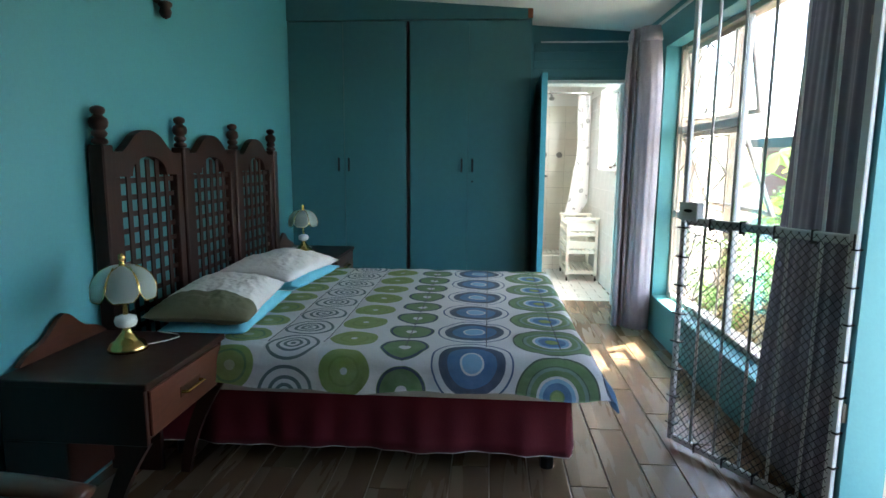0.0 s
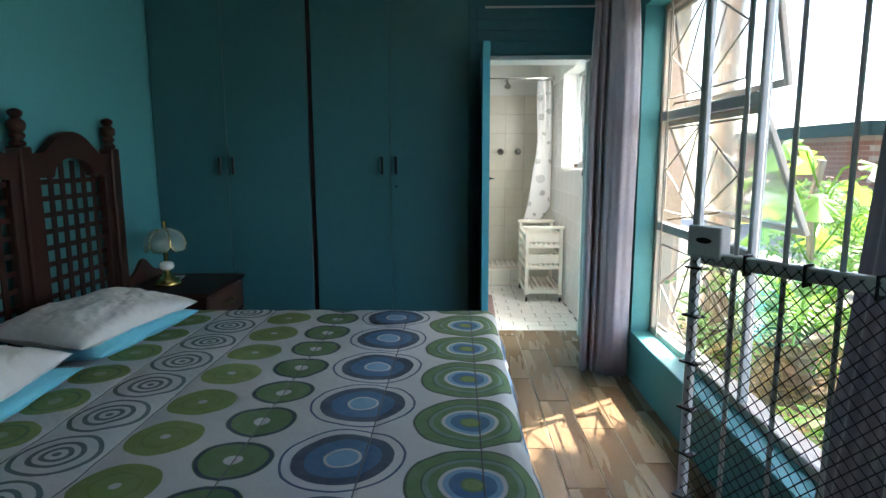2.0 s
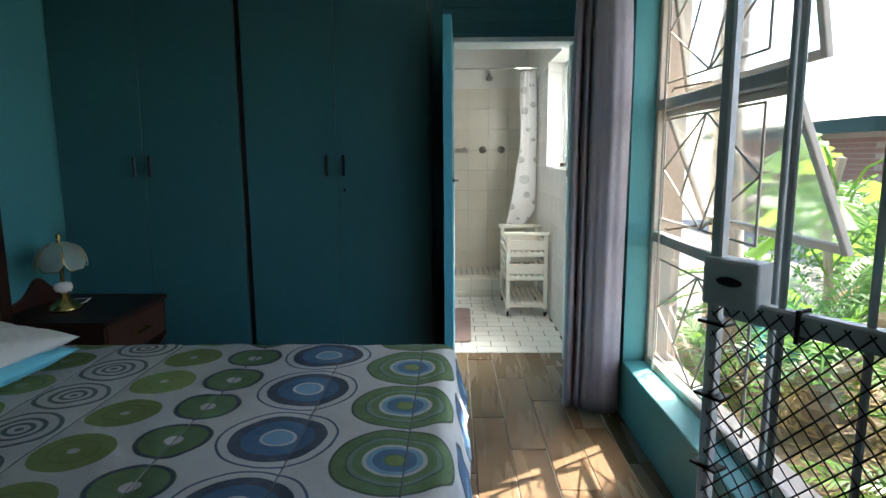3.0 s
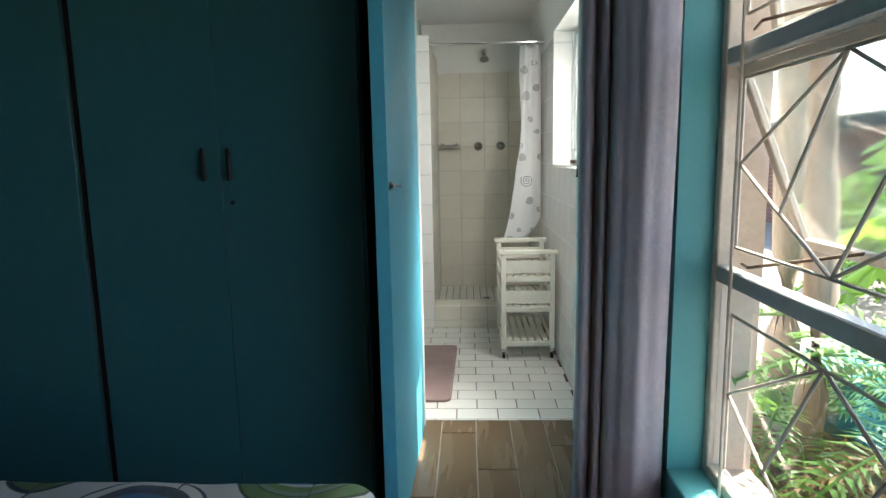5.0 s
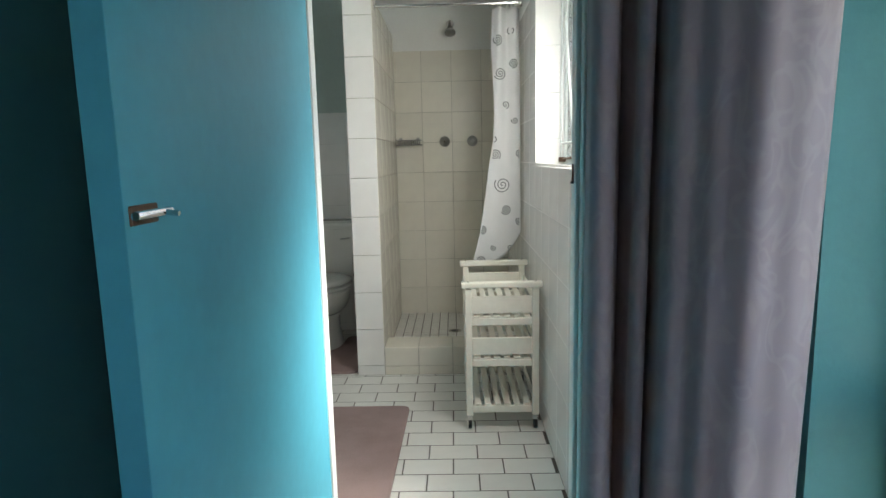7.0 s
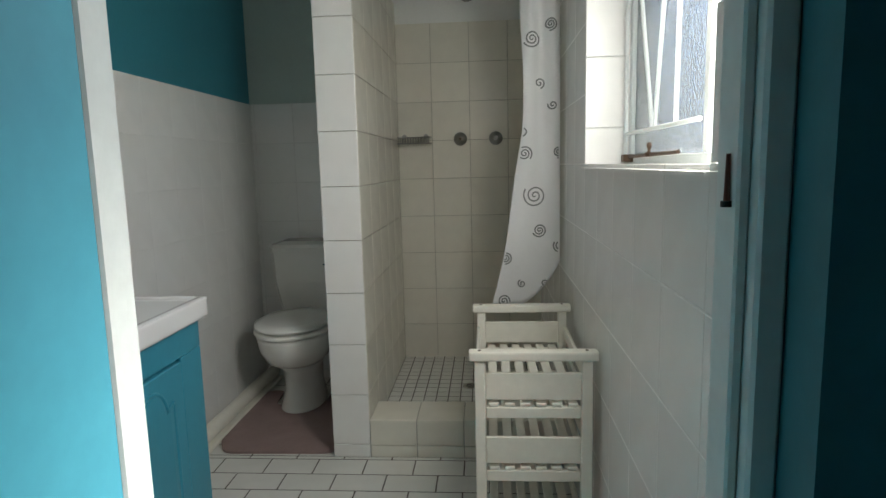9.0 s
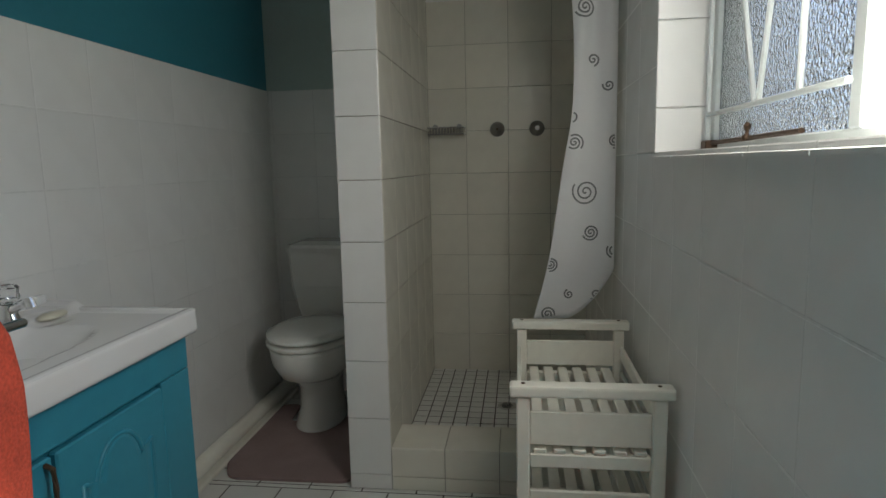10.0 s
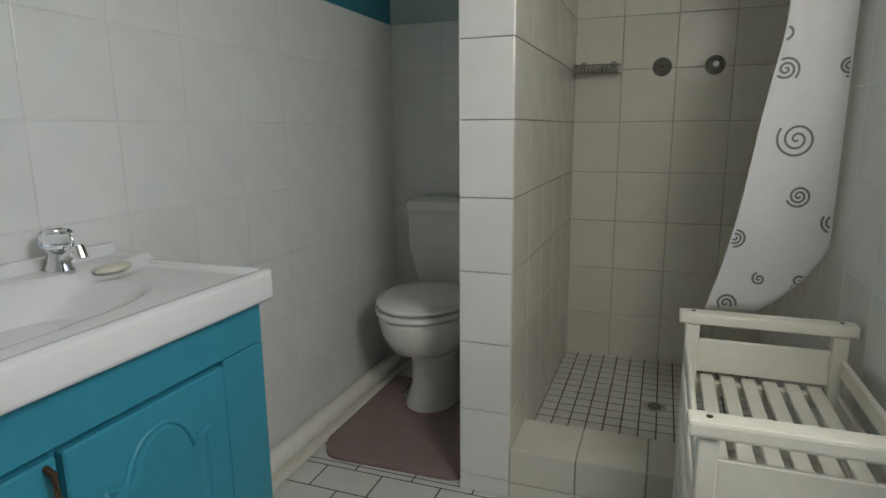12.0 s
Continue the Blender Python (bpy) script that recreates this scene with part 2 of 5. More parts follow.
def sheet(fn, nu, nv, thick=0.0, bm=None):
    """A cloth or plate: fn(u, v) with u and v from 0 to 1."""
    bm = bm or bmesh.new()
    g = [[bm.verts.new(fn(i / nu, j / nv)) for j in range(nv + 1)] for i in range(nu + 1)]
    faces = [bm.faces.new((g[i][j], g[i + 1][j], g[i + 1][j + 1], g[i][j + 1])) for i in range(nu) for j in range(nv)]
    if thick:
        bmesh.ops.recalc_face_normals(bm, faces=faces)
        bmesh.ops.solidify(bm, geom=faces, thickness=thick)
    return bm


def wall_with_holes(name, axis, at0, at1, a0, a1, top, holes, material, label, bottom=0.0):
    """A wall across x (axis 'x') or y, from a0 to a1, as thick as at0..at1, with openings (a0, a1, z0, z1). top: height, or heights at a0 and a1."""
    tops = top if isinstance(top, tuple) else (top, top)
    cuts = sorted({a0, a1, *[v for h in holes for v in h[:2]]})
    bm = bmesh.new()
    def height(a):
        return tops[0] + (tops[1] - tops[0]) * (a - a0) / (a1 - a0)
    for lo, hi in zip(cuts, cuts[1:]):
        spans, z = [], bottom
        for h in sorted((h for h in holes if h[0] <= lo + 1e-6 and h[1] >= hi - 1e-6), key=lambda h: h[2]):
            if h[2] > z:
                spans.append((z, h[2], h[2]))
            z = h[3]
        spans.append((z, height(lo), height(hi)))
        for z0, za, zb in spans:
            corners = []
            for d in (at0, at1):
                for a, zz in ((lo, z0), (hi, z0), (hi, zb), (lo, za)):
                    corners.append(bm.verts.new((d, a, zz) if axis == "x" else (a, d, zz)))
            for q in ((0, 1, 2, 3), (7, 6, 5, 4), (0, 4, 5, 1), (1, 5, 6, 2), (2, 6, 7, 3), (3, 7, 4, 0)):
                bm.faces.new([corners[k] for k in q])
    return tagged(part(name, bm, material), label, "wall", kind="structure")


PIECES = {}


def tile_field(parent, name, material, plane, at, out, a_range, b_range, size, start, gap=0.003, deep=0.008, bond=0.0, skip=None):
    """Tiles on a plane: plane 'x' (a is y, b is z), 'y' (a is x, b is z) or 'z' (a is x, b is y). out: which way they face."""
    (a0, a1), (b0, b1), (ta, tb) = a_range, b_range, size
    row = math.floor((b0 - start[1]) / tb)
    while start[1] + row * tb < b1 - 1e-4:
        lo_b, hi_b = max(b0, start[1] + row * tb), min(b1, start[1] + (row + 1) * tb)
        shift = bond * ta * (row % 2)
        col = math.floor((a0 - start[0] - shift) / ta)
        while start[0] + shift + col * ta < a1 - 1e-4:
            lo_a, hi_a = max(a0, start[0] + shift + col * ta), min(a1, start[0] + shift + (col + 1) * ta)
            col += 1
            ca, cb = (lo_a + hi_a) / 2, (lo_b + hi_b) / 2
            if hi_a - lo_a < 0.015 or hi_b - lo_b < 0.012 or (skip and skip(ca, cb)):
                continue
            key = (plane, out, round(hi_a - lo_a, 3), round(hi_b - lo_b, 3), deep, material.name)
            if key not in PIECES:
                ha, hb = (hi_a - lo_a - gap) / 2, (hi_b - lo_b - gap) / 2
                e = min(0.0025, ha / 3)
                rings = []
                for d, k in ((0.0, 0.0), (deep - 0.0012, 0.0), (deep, e)):
                    ring = []
                    for sa, sb in ((-1, -1), (1, -1), (1, 1), (-1, 1)):
                        a, b, o = sa * (ha - k), sb * (hb - k), d * out
                        ring.append({"x": (o, a, b), "y": (a, o, b), "z": (a, b, o)}[plane])
                    rings.append(ring)
                me = finish(loft(rings), name)
                me.materials.append(material)
                PIECES[key] = me
            ob = new(name, PIECES[key])
            ob.location = {"x": (at, ca, cb), "y": (ca, at, cb), "z": (ca, cb, at)}[plane]
            ob.parent = parent
        row += 1
# ---- the shell ----
XL, XR, YB = -1.31, 1.645, -2.2          # bedroom: left wall, window wall, wall behind
DOOR = (1.42, 2.02, 0.0, 2.16)             # outer doorway in the window wall
WY, WX = 4.81, 0.66                      # wardrobe front, wardrobe side
PY0, PY1 = 5.39, 5.60                    # partition with the bathroom door
BX0, BX1, BY1, NY = -0.09, 1.59, 8.50, 8.31
OUT = 1.91                               # outer face of the window wall


def ceil_z(x):
    return 2.563 - 0.0715 * x


floor = tagged(part("floor", box(XL - 0.2, OUT, YB - 0.2, 5.64, -0.12, -0.006), M_GROUT), "dark brown wood-look plank floor with pale joints", "floor", kind="structure")
bath_floor = tagged(part("floor_bathroom", box(BX0 - 0.15, OUT, 5.64, BY1 + 0.2, -0.12, -0.0015), M_FGROUT), "white rectangular floor tiles with dark joints", "floor", kind="structure")
wall_west = wall_with_holes("wall_west", "x", XL - 0.2, XL, YB - 0.2, PY1, ceil_z(XL), [], M_WALL, "turquoise painted plaster wall behind the bed")
wall_south = wall_with_holes("wall_south", "y", YB - 0.2, YB, XL, XR, (ceil_z(XL), ceil_z(XR)), [], M_WALL, "turquoise painted plaster wall")
WIN = (2.15, 4.62, 0.297, 2.19)
M_RENDER = mat("beige_outside_plaster", (0.50, 0.40, 0.32), 0.85, grain=40, vary=0.15, bump=0.4, stain=3)
wall_with_holes("wall_east_outer", "x", 1.797, OUT, YB - 0.2, PY0, 2.75, [WIN, DOOR], M_RENDER, "beige plastered outer face of the window wall")
wall_east = wall_with_holes("wall_east", "x", XR, 1.797, YB - 0.2, PY0, ceil_z(XR), [WIN, DOOR], M_WALL, "turquoise painted plaster wall with a wide window")
wall_partition = wall_with_holes("wall_partition", "y", PY0, PY1, XL, OUT, (ceil_z(XL), ceil_z(OUT)), [(0.755, 1.545, 0.0, 2.045)], M_BOARD, "dark teal partition wall above the bathroom door")
bm = bmesh.new()
v = [bm.verts.new(p) for p in [(x, y, ceil_z(x) + h) for h in (0.0, 0.15) for x, y in ((XL - 0.2, YB - 0.2), (OUT, YB - 0.2), (OUT, PY1), (XL - 0.2, PY1))]]
for q in ((0, 1, 2, 3), (7, 6, 5, 4), (0, 4, 5, 1), (1, 5, 6, 2), (2, 6, 7, 3), (3, 7, 4, 0)):
    bm.faces.new([v[k] for k in q])
tagged(part("ceiling", bm, M_CEIL), "white painted sloping ceiling", "ceiling", kind="structure")
tagged(part("ceiling_bathroom", box(BX0 - 0.15, OUT, PY1, BY1 + 0.2, 2.52, 2.67), M_CEIL), "white painted bathroom ceiling", "ceiling", kind="structure")
BWIN = (5.72, 6.91, 1.236, 2.12)
bath_west = wall_with_holes("wall_bathroom_west", "x", BX0 - 0.15, BX0, PY1, BY1 + 0.2, 2.52, [], M_BTEAL, "bathroom wall, white tiles below deep teal paint")
bath_east = wall_with_holes("wall_bathroom_east", "x", BX1, OUT, PY1, BY1 + 0.2, 2.52, [BWIN], M_WHITE, "white tiled bathroom wall with a small window")
bath_north = wall_with_holes("wall_bathroom_north", "y", BY1, BY1 + 0.2, 0.60, BX1, 2.52, [], M_WHITE, "white tiled shower wall, painted above the tiles")
niche_north = wall_with_holes("wall_niche_north", "y", NY, BY1 + 0.2, BX0, 0.60, 2.52, [], M_PALE, "white tiles below pale green paint behind the toilet")
bath_south = tagged(part("wall_bathroom_south", box(BX0, 0.755, PY1, PY1 + 0.012, 0, 2.52), M_WHITE), "white bathroom wall beside the door", "wall", kind="structure")
pillar = tagged(part("wall_shower_pillar", box(0.583, 0.732, 7.328, BY1, 0, 2.20), M_TGROUT), "white tiled dwarf wall between toilet and shower", "wall", kind="structure")
step = tagged(part("shower_step", box(0.732, BX1, 7.328, 7.53, 0, 0.164), M_TGROUT), "white tiled step at the shower", "step", kind="structure")
shower_floor = tagged(part("shower_floor", box(0.732, BX1, 7.53, BY1, 0, 0.0725), M_FGROUT), "small square white shower floor tiles with dark joints", "floor", kind="structure")
for nm, b in (("grout_west", box(BX0, BX0 + 0.002, PY1, NY, 0, 1.635)), ("grout_niche", box(BX0, 0.583, NY - 0.002, NY, 0, 1.635)),
              ("grout_shower", box(0.732, BX1, BY1 - 0.002, BY1, 0.07, 2.085))):
    tagged(part(nm, b, M_TGROUT if nm == "grout_shower" else M_LGROUT), "grey grout behind white tiles", "grout", kind="structure")
bm = box(BX1 - 0.002, BX1, PY1, BWIN[0], 0, 2.085)
box(BX1 - 0.002, BX1, BWIN[1], BY1, 0, 2.085, bm=bm)
box(BX1 - 0.002, BX1, BWIN[0], BWIN[1], 0, BWIN[2], bm=bm)
tagged(part("grout_east", bm, M_LGROUT), "grey grout behind white tiles", "grout", kind="structure")


# ---- wardrobe ----
wardrobe = thing("wardrobe", "tall built-in wardrobe with four dark teal flush doors", "wardrobe", place=(0, WY, 0))
part("carcass", box(XL + 0.002, WX, 0.026, 0.57, 0.0, 2.44), M_WARD, wardrobe)
bm = bmesh.new()
v = [bm.verts.new(p) for p in [(x, y, z) for y in (0.0, 0.57) for x, z in ((XL + 0.002, 2.442), (WX, 2.442), (WX, ceil_z(WX)), (XL + 0.002, ceil_z(XL)))]]
for q in ((0, 1, 2, 3), (7, 6, 5, 4), (0, 4, 5, 1), (1, 5, 6, 2), (2, 6, 7, 3), (3, 7, 4, 0)):
    bm.faces.new([v[k] for k in q])
part("fascia", bm, M_WARD, wardrobe)
part("corner_block", box(WX - 0.035, WX + 0.004, -0.008, 0.02, 2.445, 2.52, 0.003), mat("bare_red_timber", (0.22, 0.05, 0.02), 0.6), wardrobe, "bare reddish timber end")
part("plinth", box(XL + 0.002, WX - 0.03, 0.012, 0.05, 0.0, 0.07), M_GAP, wardrobe)
part("divider", box(-0.333, -0.311, 0.014, 0.04, 0.07, 2.432), M_GAP, wardrobe, "dark red-brown gap between the door pairs")
for x0, x1, hx in ((-1.303, -0.8518, -0.895), (-0.8482, -0.338, -0.812), (-0.306, 0.1688, 0.118), (0.1712, 0.652, 0.205)):
    d = part("door", box(x0, x1, 0.0, 0.022, 0.075, 2.43, 0.0012), M_WARD, wardrobe)
    bm = box(hx - 0.008, hx + 0.008, -0.026, -0.014, 1.245, 1.355, 0.004)
    for z in (1.262, 1.338):
        rod((hx, -0.016, z), (hx, 0.001, z), 0.005, bm)
    part("handle", bm, M_BLACK, d, "black pull handle")
part("keyhole", rod((0.205, -0.004, 1.17), (0.205, 0.002, 1.17), 0.008), M_BLACK, wardrobe)

# ---- bathroom door, frame and over-panel ----
frame_door = thing("door_frame", "painted steel frame of the bathroom door", "door frame")
for nm, x0, x1, z0, z1 in (("jamb", 0.755, 0.785, 0, 2.045), ("jamb", 1.515, 1.545, 0, 2.045), ("head", 0.785, 1.515, 2.015, 2.045)):
    if x0 < 0.8 and nm == "jamb":
        part("jamb_facing", box(x0, 0.7831, 5.380, 5.566, z0, z1), M_DOOR, frame_door, "light blue painted facing")
        part(nm, box(x0, x1 + 0.002, 5.567, PY1 + 0.03, z0, z1, 0.004), M_JAMB, frame_door)
        continue
    part(nm, box(x0, x1, 5.455 if nm == "jamb" else 5.375, 5.545 if nm == "jamb" else PY1 + 0.02, z0, z1, 0.004), M_JAMB, frame_door)
    if nm == "jamb":
        part("stop", box(x0 - 0.013, x1 - 0.03, 5.475, 5.53, 0, 2.015, 0.003), M_JAMB, frame_door)
        part("reveal", box(x0 + 0.022, x1 - 0.001, 5.546, PY1 + 0.004, 0, 2.015), M_WHITE, frame_door, "white plastered reveal")
sp = part("strike_bolt", rod((1.499, 5.492, 1.218), (1.499, 5.492, 1.266), 0.0035, r1=0.0022), M_BOLT, frame_door, "rusty bolt stub")
part("collar", rod((1.499, 5.492, 1.213), (1.499, 5.492, 1.219), 0.006, seg=12), M_BLACK, sp)
tagged(frame_door, kind="structure")
leaf = thing("door", "light blue flush door standing open against the wardrobe", "door", place=(0.796, 5.374, 0), rz=-0.78)
part("panel", box(-0.055, -0.0125, -0.79, 0.012, 0.012, 2.0, 0.001), M_DOOR, leaf)
lb = box(-0.016, -0.010, -0.78, -0.71, 1.212, 1.238, 0.002)
part("latch_plate", lb, M_RUST, leaf)
part("latch_bolt", rod((-0.004, -0.78, 1.225), (-0.004, -0.69, 1.225), 0.006), M_CHROME, leaf)
part("latch_knob", rod((-0.004, -0.71, 1.225), (0.018, -0.71, 1.222), 0.004), M_CHROME, leaf)
panel = thing("over_door_panel", "dark teal horizontal boards above the bathroom door", "panel", place=(0, PY0, 0))
z = 2.062
while z < 2.35:
    part("board", box(0.72, 1.62, -0.012, 0.0, z, min(z + 0.072, 2.358), 0.003), M_BOARD, panel)
    z += 0.075
# White strip stands in for the line of light above the boards.
part("light_gap_strip", box(0.775, 1.53, -0.016, 0.0, 2.362, 2.374, 0.002), M_CEIL, panel, "white strip drawn for light through a gap")
tagged(panel, kind="structure")


# ---- bedroom window ----
def bar_panel(owner, y0, y1, z0, z1, x):
    """Burglar bars of one pane: two rails, two uprights, a diamond with two inner struts."""
    ym, zm, r = (y0 + y1) / 2, (z0 + z1) / 2, 0.0048
    a, b, l, q = (x, ym, z1), (x, ym, z0), (x, y1, zm), (x, y0, zm)
    mid = lambda p, k: tuple((i + j) / 2 for i, j in zip(p, k))
    for p, k in (((x, y0, z0), (x, y1, z0)), ((x, y0, z1), (x, y1, z1)), ((x, y0, z0), (x, y0, z1)), ((x, y1, z0), (x, y1, z1)), (a, l), (l, b), (b, q), (q, a), (a, mid(l, b)), (b, mid(a, q))):
        part("bar", rod(p, k, r, seg=6), M_FRAME, owner)


def casement(owner, y0, y1, z0, z1, x, tilt, material):
    """A top-hung sash that swings outwards."""
    m = Matrix.Translation((x, 0, z1)) @ Matrix.Rotation(-radians(tilt), 4, "Y")
    h = z1 - z0
    for nm, b in (("stile", box(0, 0.022, y0, y0 + 0.034, -h, 0, 0.003)), ("stile", box(0, 0.022, y1 - 0.034, y1, -h, 0, 0.003)),
                  ("rail", box(0, 0.022, y0 + 0.034, y1 - 0.034, -0.03, 0, 0.003)), ("rail", box(0, 0.022, y0 + 0.034, y1 - 0.034, -h, -h + 0.032, 0.003))):
        bmesh.ops.transform(b, matrix=m, verts=b.verts[:])
        part(nm, b, M_FRAME, owner)
    b = box(0.009, 0.013, y0 + 0.03, y1 - 0.03, -h + 0.028, -0.026)
    bmesh.ops.transform(b, matrix=m, verts=b.verts[:])
    part("pane", b, material, owner).visible_shadow = False
    foot = m @ Vector((0.005, y1 - 0.3, -h + 0.03))
    part("stay", tube([(x - 0.01, y1 - 0.12, z0 + 0.015), (x - 0.03, y1 - 0.2, z0 + 0.02), tuple(foot)], 0.005, seg=6), M_RUST, owner, "bronze window stay")


window = thing("window_1", "wide steel window with burglar bars and open top-hung panes", "window")
tagged(window, kind="structure")
fx0, fx1 = 1.755, 1.795
for nm, y0, y1, z0, z1, m_ in (("frame", WIN[0], WIN[0] + 0.035, WIN[2], WIN[3], M_FRAME), ("frame", WIN[1] - 0.04, WIN[1], WIN[2], WIN[3], M_FRAME), ("frame", WIN[0] + 0.035, WIN[1] - 0.04, WIN[2], WIN[2] + 0.04, M_FRAME),
                               ("frame", WIN[0] + 0.035, WIN[1] - 0.04, WIN[3] - 0.035, WIN[3], M_FRAME), ("mullion", 3.445, 3.474, WIN[2] + 0.04, WIN[3] - 0.035, M_STEEL),
                               ("transom", 3.475, WIN[1] - 0.04, 0.925, 0.975, M_STEEL), ("transom", 3.475, WIN[1] - 0.04, 1.55, 1.60, M_STEEL)):
    part(nm, box(fx0, fx1, y0, y1, z0, z1, 0.004), m_, window)
casement(window, 3.482, 4.57, 0.985, 1.545, 1.78, 22, M_HAZY)
casement(window, 3.482, 4.57, 1.61, 2.15, 1.78, 10, M_HAZY)
for y0, y1, z0, z1 in ((3.475, 4.58, 0.337, 0.925), (WIN[0] + 0.035, 3.43, 0.337, 2.155)):
    part("pane", box(1.772, 1.776, y0, y1, z0, z1), M_GLASS, window).visible_shadow = False
for z0, z1 in ((0.40, 0.86), (1.05, 1.50), (1.66, 2.10)):
    bar_panel(window, 3.56, 4.43, z0, z1, 1.742)
part("bar", rod((1.733, 4.432, 0.315), (1.733, 4.432, 2.165), 0.0055, seg=8), M_FRAME, window)
sill = tagged(part("window_sill", box(XR - 0.006, 1.756, WIN[0] + 0.004, WIN[1] - 0.004, WIN[2] - 0.02, WIN[2] + 0.004, 0.004), M_WALL), "turquoise painted window sill", "window sill", kind="structure")

rail = thing("curtain_rail", "white curtain rail above the window", "curtain rail")
part("rod", rod((1.585, 1.72, 2.345), (1.585, 4.86, 2.345), 0.011), M_JAMB, rail)
for y in (1.80, 3.3, 4.80):
    part("bracket", box(1.58, XR, y - 0.008, y + 0.008, 2.335, 2.352, 0.002), M_JAMB, rail)


def curtain(name, label, path, z0, z1, folds, amp, seed, gather=0.55, material=None, n=150, rise=5, lean=0.0):
    """Cloth that hangs in folds along a path of (x, y) points, narrower at its heading."""
    rnd = random.Random(seed)
    phase = [rnd.uniform(0, 6.28) for _ in range(4)]
    pts = [Vector(p) for p in path]
    lens = [0.0]
    for p, q in zip(pts, pts[1:]):
        lens.append(lens[-1] + (q - p).length)
    mid = sum(pts, Vector((0, 0))) / len(pts)

    def at(u):
        s = u * lens[-1]
        k = max(i for i in range(len(pts) - 1) if lens[i] <= s + 1e-9)
        d = pts[k + 1] - pts[k]
        return pts[k] + d * ((s - lens[k]) / d.length), Vector((-d.y, d.x)).normalized()

    def fn(u, v):
        p, nrm = at(min(u, 0.99999))
        z = z0 + (z1 - z0) * v
        k = v ** rise
        a = amp * (1 - 0.55 * k) * (0.75 + 0.25 * math.sin(3 * u * 6.28 + phase[0]))
        w = math.sin(folds * 6.28 * u + phase[1] + 0.5 * math.sin(2.2 * v + phase[2])) + 0.35 * math.sin(2.3 * folds * 6.28 * u + phase[3] + v)
        if v > 0.93:
            w += 0.5 * math.sin(folds * 6.28 * 3.1 * u)
        q = p + nrm * a * w
        q = mid + (q - mid) * (1 - (1 - gather) * k * 0.6 - 0.06 * math.sin(v * 3.1))
        return (q.x, q.y - lean * (v - 0.45) * u ** 1.5, z)

    ob = thing(name, label, "curtain", "bedroom curtains")
    part("cloth", sheet(fn, n, 30, 0.003), material or M_CURT, ob, smooth=True)
    bm = sheet(lambda u, v: Vector(fn(u, 0.955 + 0.03 * v)) * 1.0, n, 2, 0.007)
    part("heading_tape", bm, material or M_CURT, ob, smooth=True)
    return ob


def rounded(points):
    """Cuts the corners of a path twice."""
    pts = [Vector(p) for p in points]
    for _ in range(3):
        pts = [pts[0]] + [q for a, b in zip(pts, pts[1:]) for q in (a * 0.75 + b * 0.25, a * 0.25 + b * 0.75)] + [pts[-1]]
    return pts


curtain("curtain", "mauve-grey patterned curtain bunched beside the bathroom door", rounded([(1.40, 4.86), (1.362, 4.76), (1.368, 4.685), (1.408, 4.69), (1.412, 4.80), (1.418, 4.69), (1.436, 4.655), (1.452, 4.74), (1.452, 4.66), (1.462, 4.605), (1.53, 4.565), (1.60, 4.56), (1.636, 4.585), (1.640, 4.70)]), 0.015, 2.33, 7.0, 0.007, 3, 0.45, None, 300, 7, 0.15)
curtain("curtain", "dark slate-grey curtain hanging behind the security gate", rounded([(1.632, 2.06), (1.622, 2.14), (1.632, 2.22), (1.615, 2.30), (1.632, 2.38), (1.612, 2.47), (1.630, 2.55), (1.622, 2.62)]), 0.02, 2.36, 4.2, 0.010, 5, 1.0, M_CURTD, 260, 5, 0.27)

# ---- security gate ----
GA, GB = Vector((1.235, 2.70, 0)), Vector((1.628, 2.035, 0))
gate = new("security_gate")
gate.matrix_world = Matrix.Translation(GA) @ Matrix.Rotation(math.atan2((GB - GA).y, (GB - GA).x), 4, "Z")
tagged(gate, "open pale grey steel security gate with wire mesh below", "gate")
GL = (GB - GA).length
for nm, b in (("stile", box(0, 0.022, -0.012, 0.012, 0.02, 2.12, 0.004)), ("stile", box(GL - 0.032, GL, -0.012, 0.012, 0.02, 2.12, 0.004)),
              ("rail", box(0.032, GL - 0.032, -0.011, 0.011, 0.02, 0.05, 0.004)), ("rail", box(0.032, GL - 0.032, -0.011, 0.011, 2.09, 2.12, 0.004)), ("rail", box(0.032, GL - 0.032, -0.013, 0.013, 1.062, 1.098, 0.004))):
    part(nm, b, M_GATE, gate)
for k in range(1, 6):
    x = GL * k / 6
    part("bar", rod((x, 0, 0.05), (x, 0, 1.062), 0.0065), M_GATE, gate)
    part("bar", rod((x, 0, 1.098), (x, 0, 2.09), 0.0065), M_GATE, gate)
lock = part("lock_box", box(-0.004, 0.098, -0.022, 0.022, 1.082, 1.166, 0.006, seg=2), M_GATE, gate, "grey steel lock box")
part("keyhole", lathe([(0.016, 0.0), (0.016, 0.002), (0.006, 0.0025)], (0.048, 0.0, 0.0), seg=14, sx=1.5, sy=0.5), M_BLACK, lock, "dark oval keyhole plate").matrix_local = Matrix.Translation((0, -0.0215, 1.128)) @ Matrix.Rotation(radians(90), 4, "X")
bm = bmesh.new()
cell = 0.033
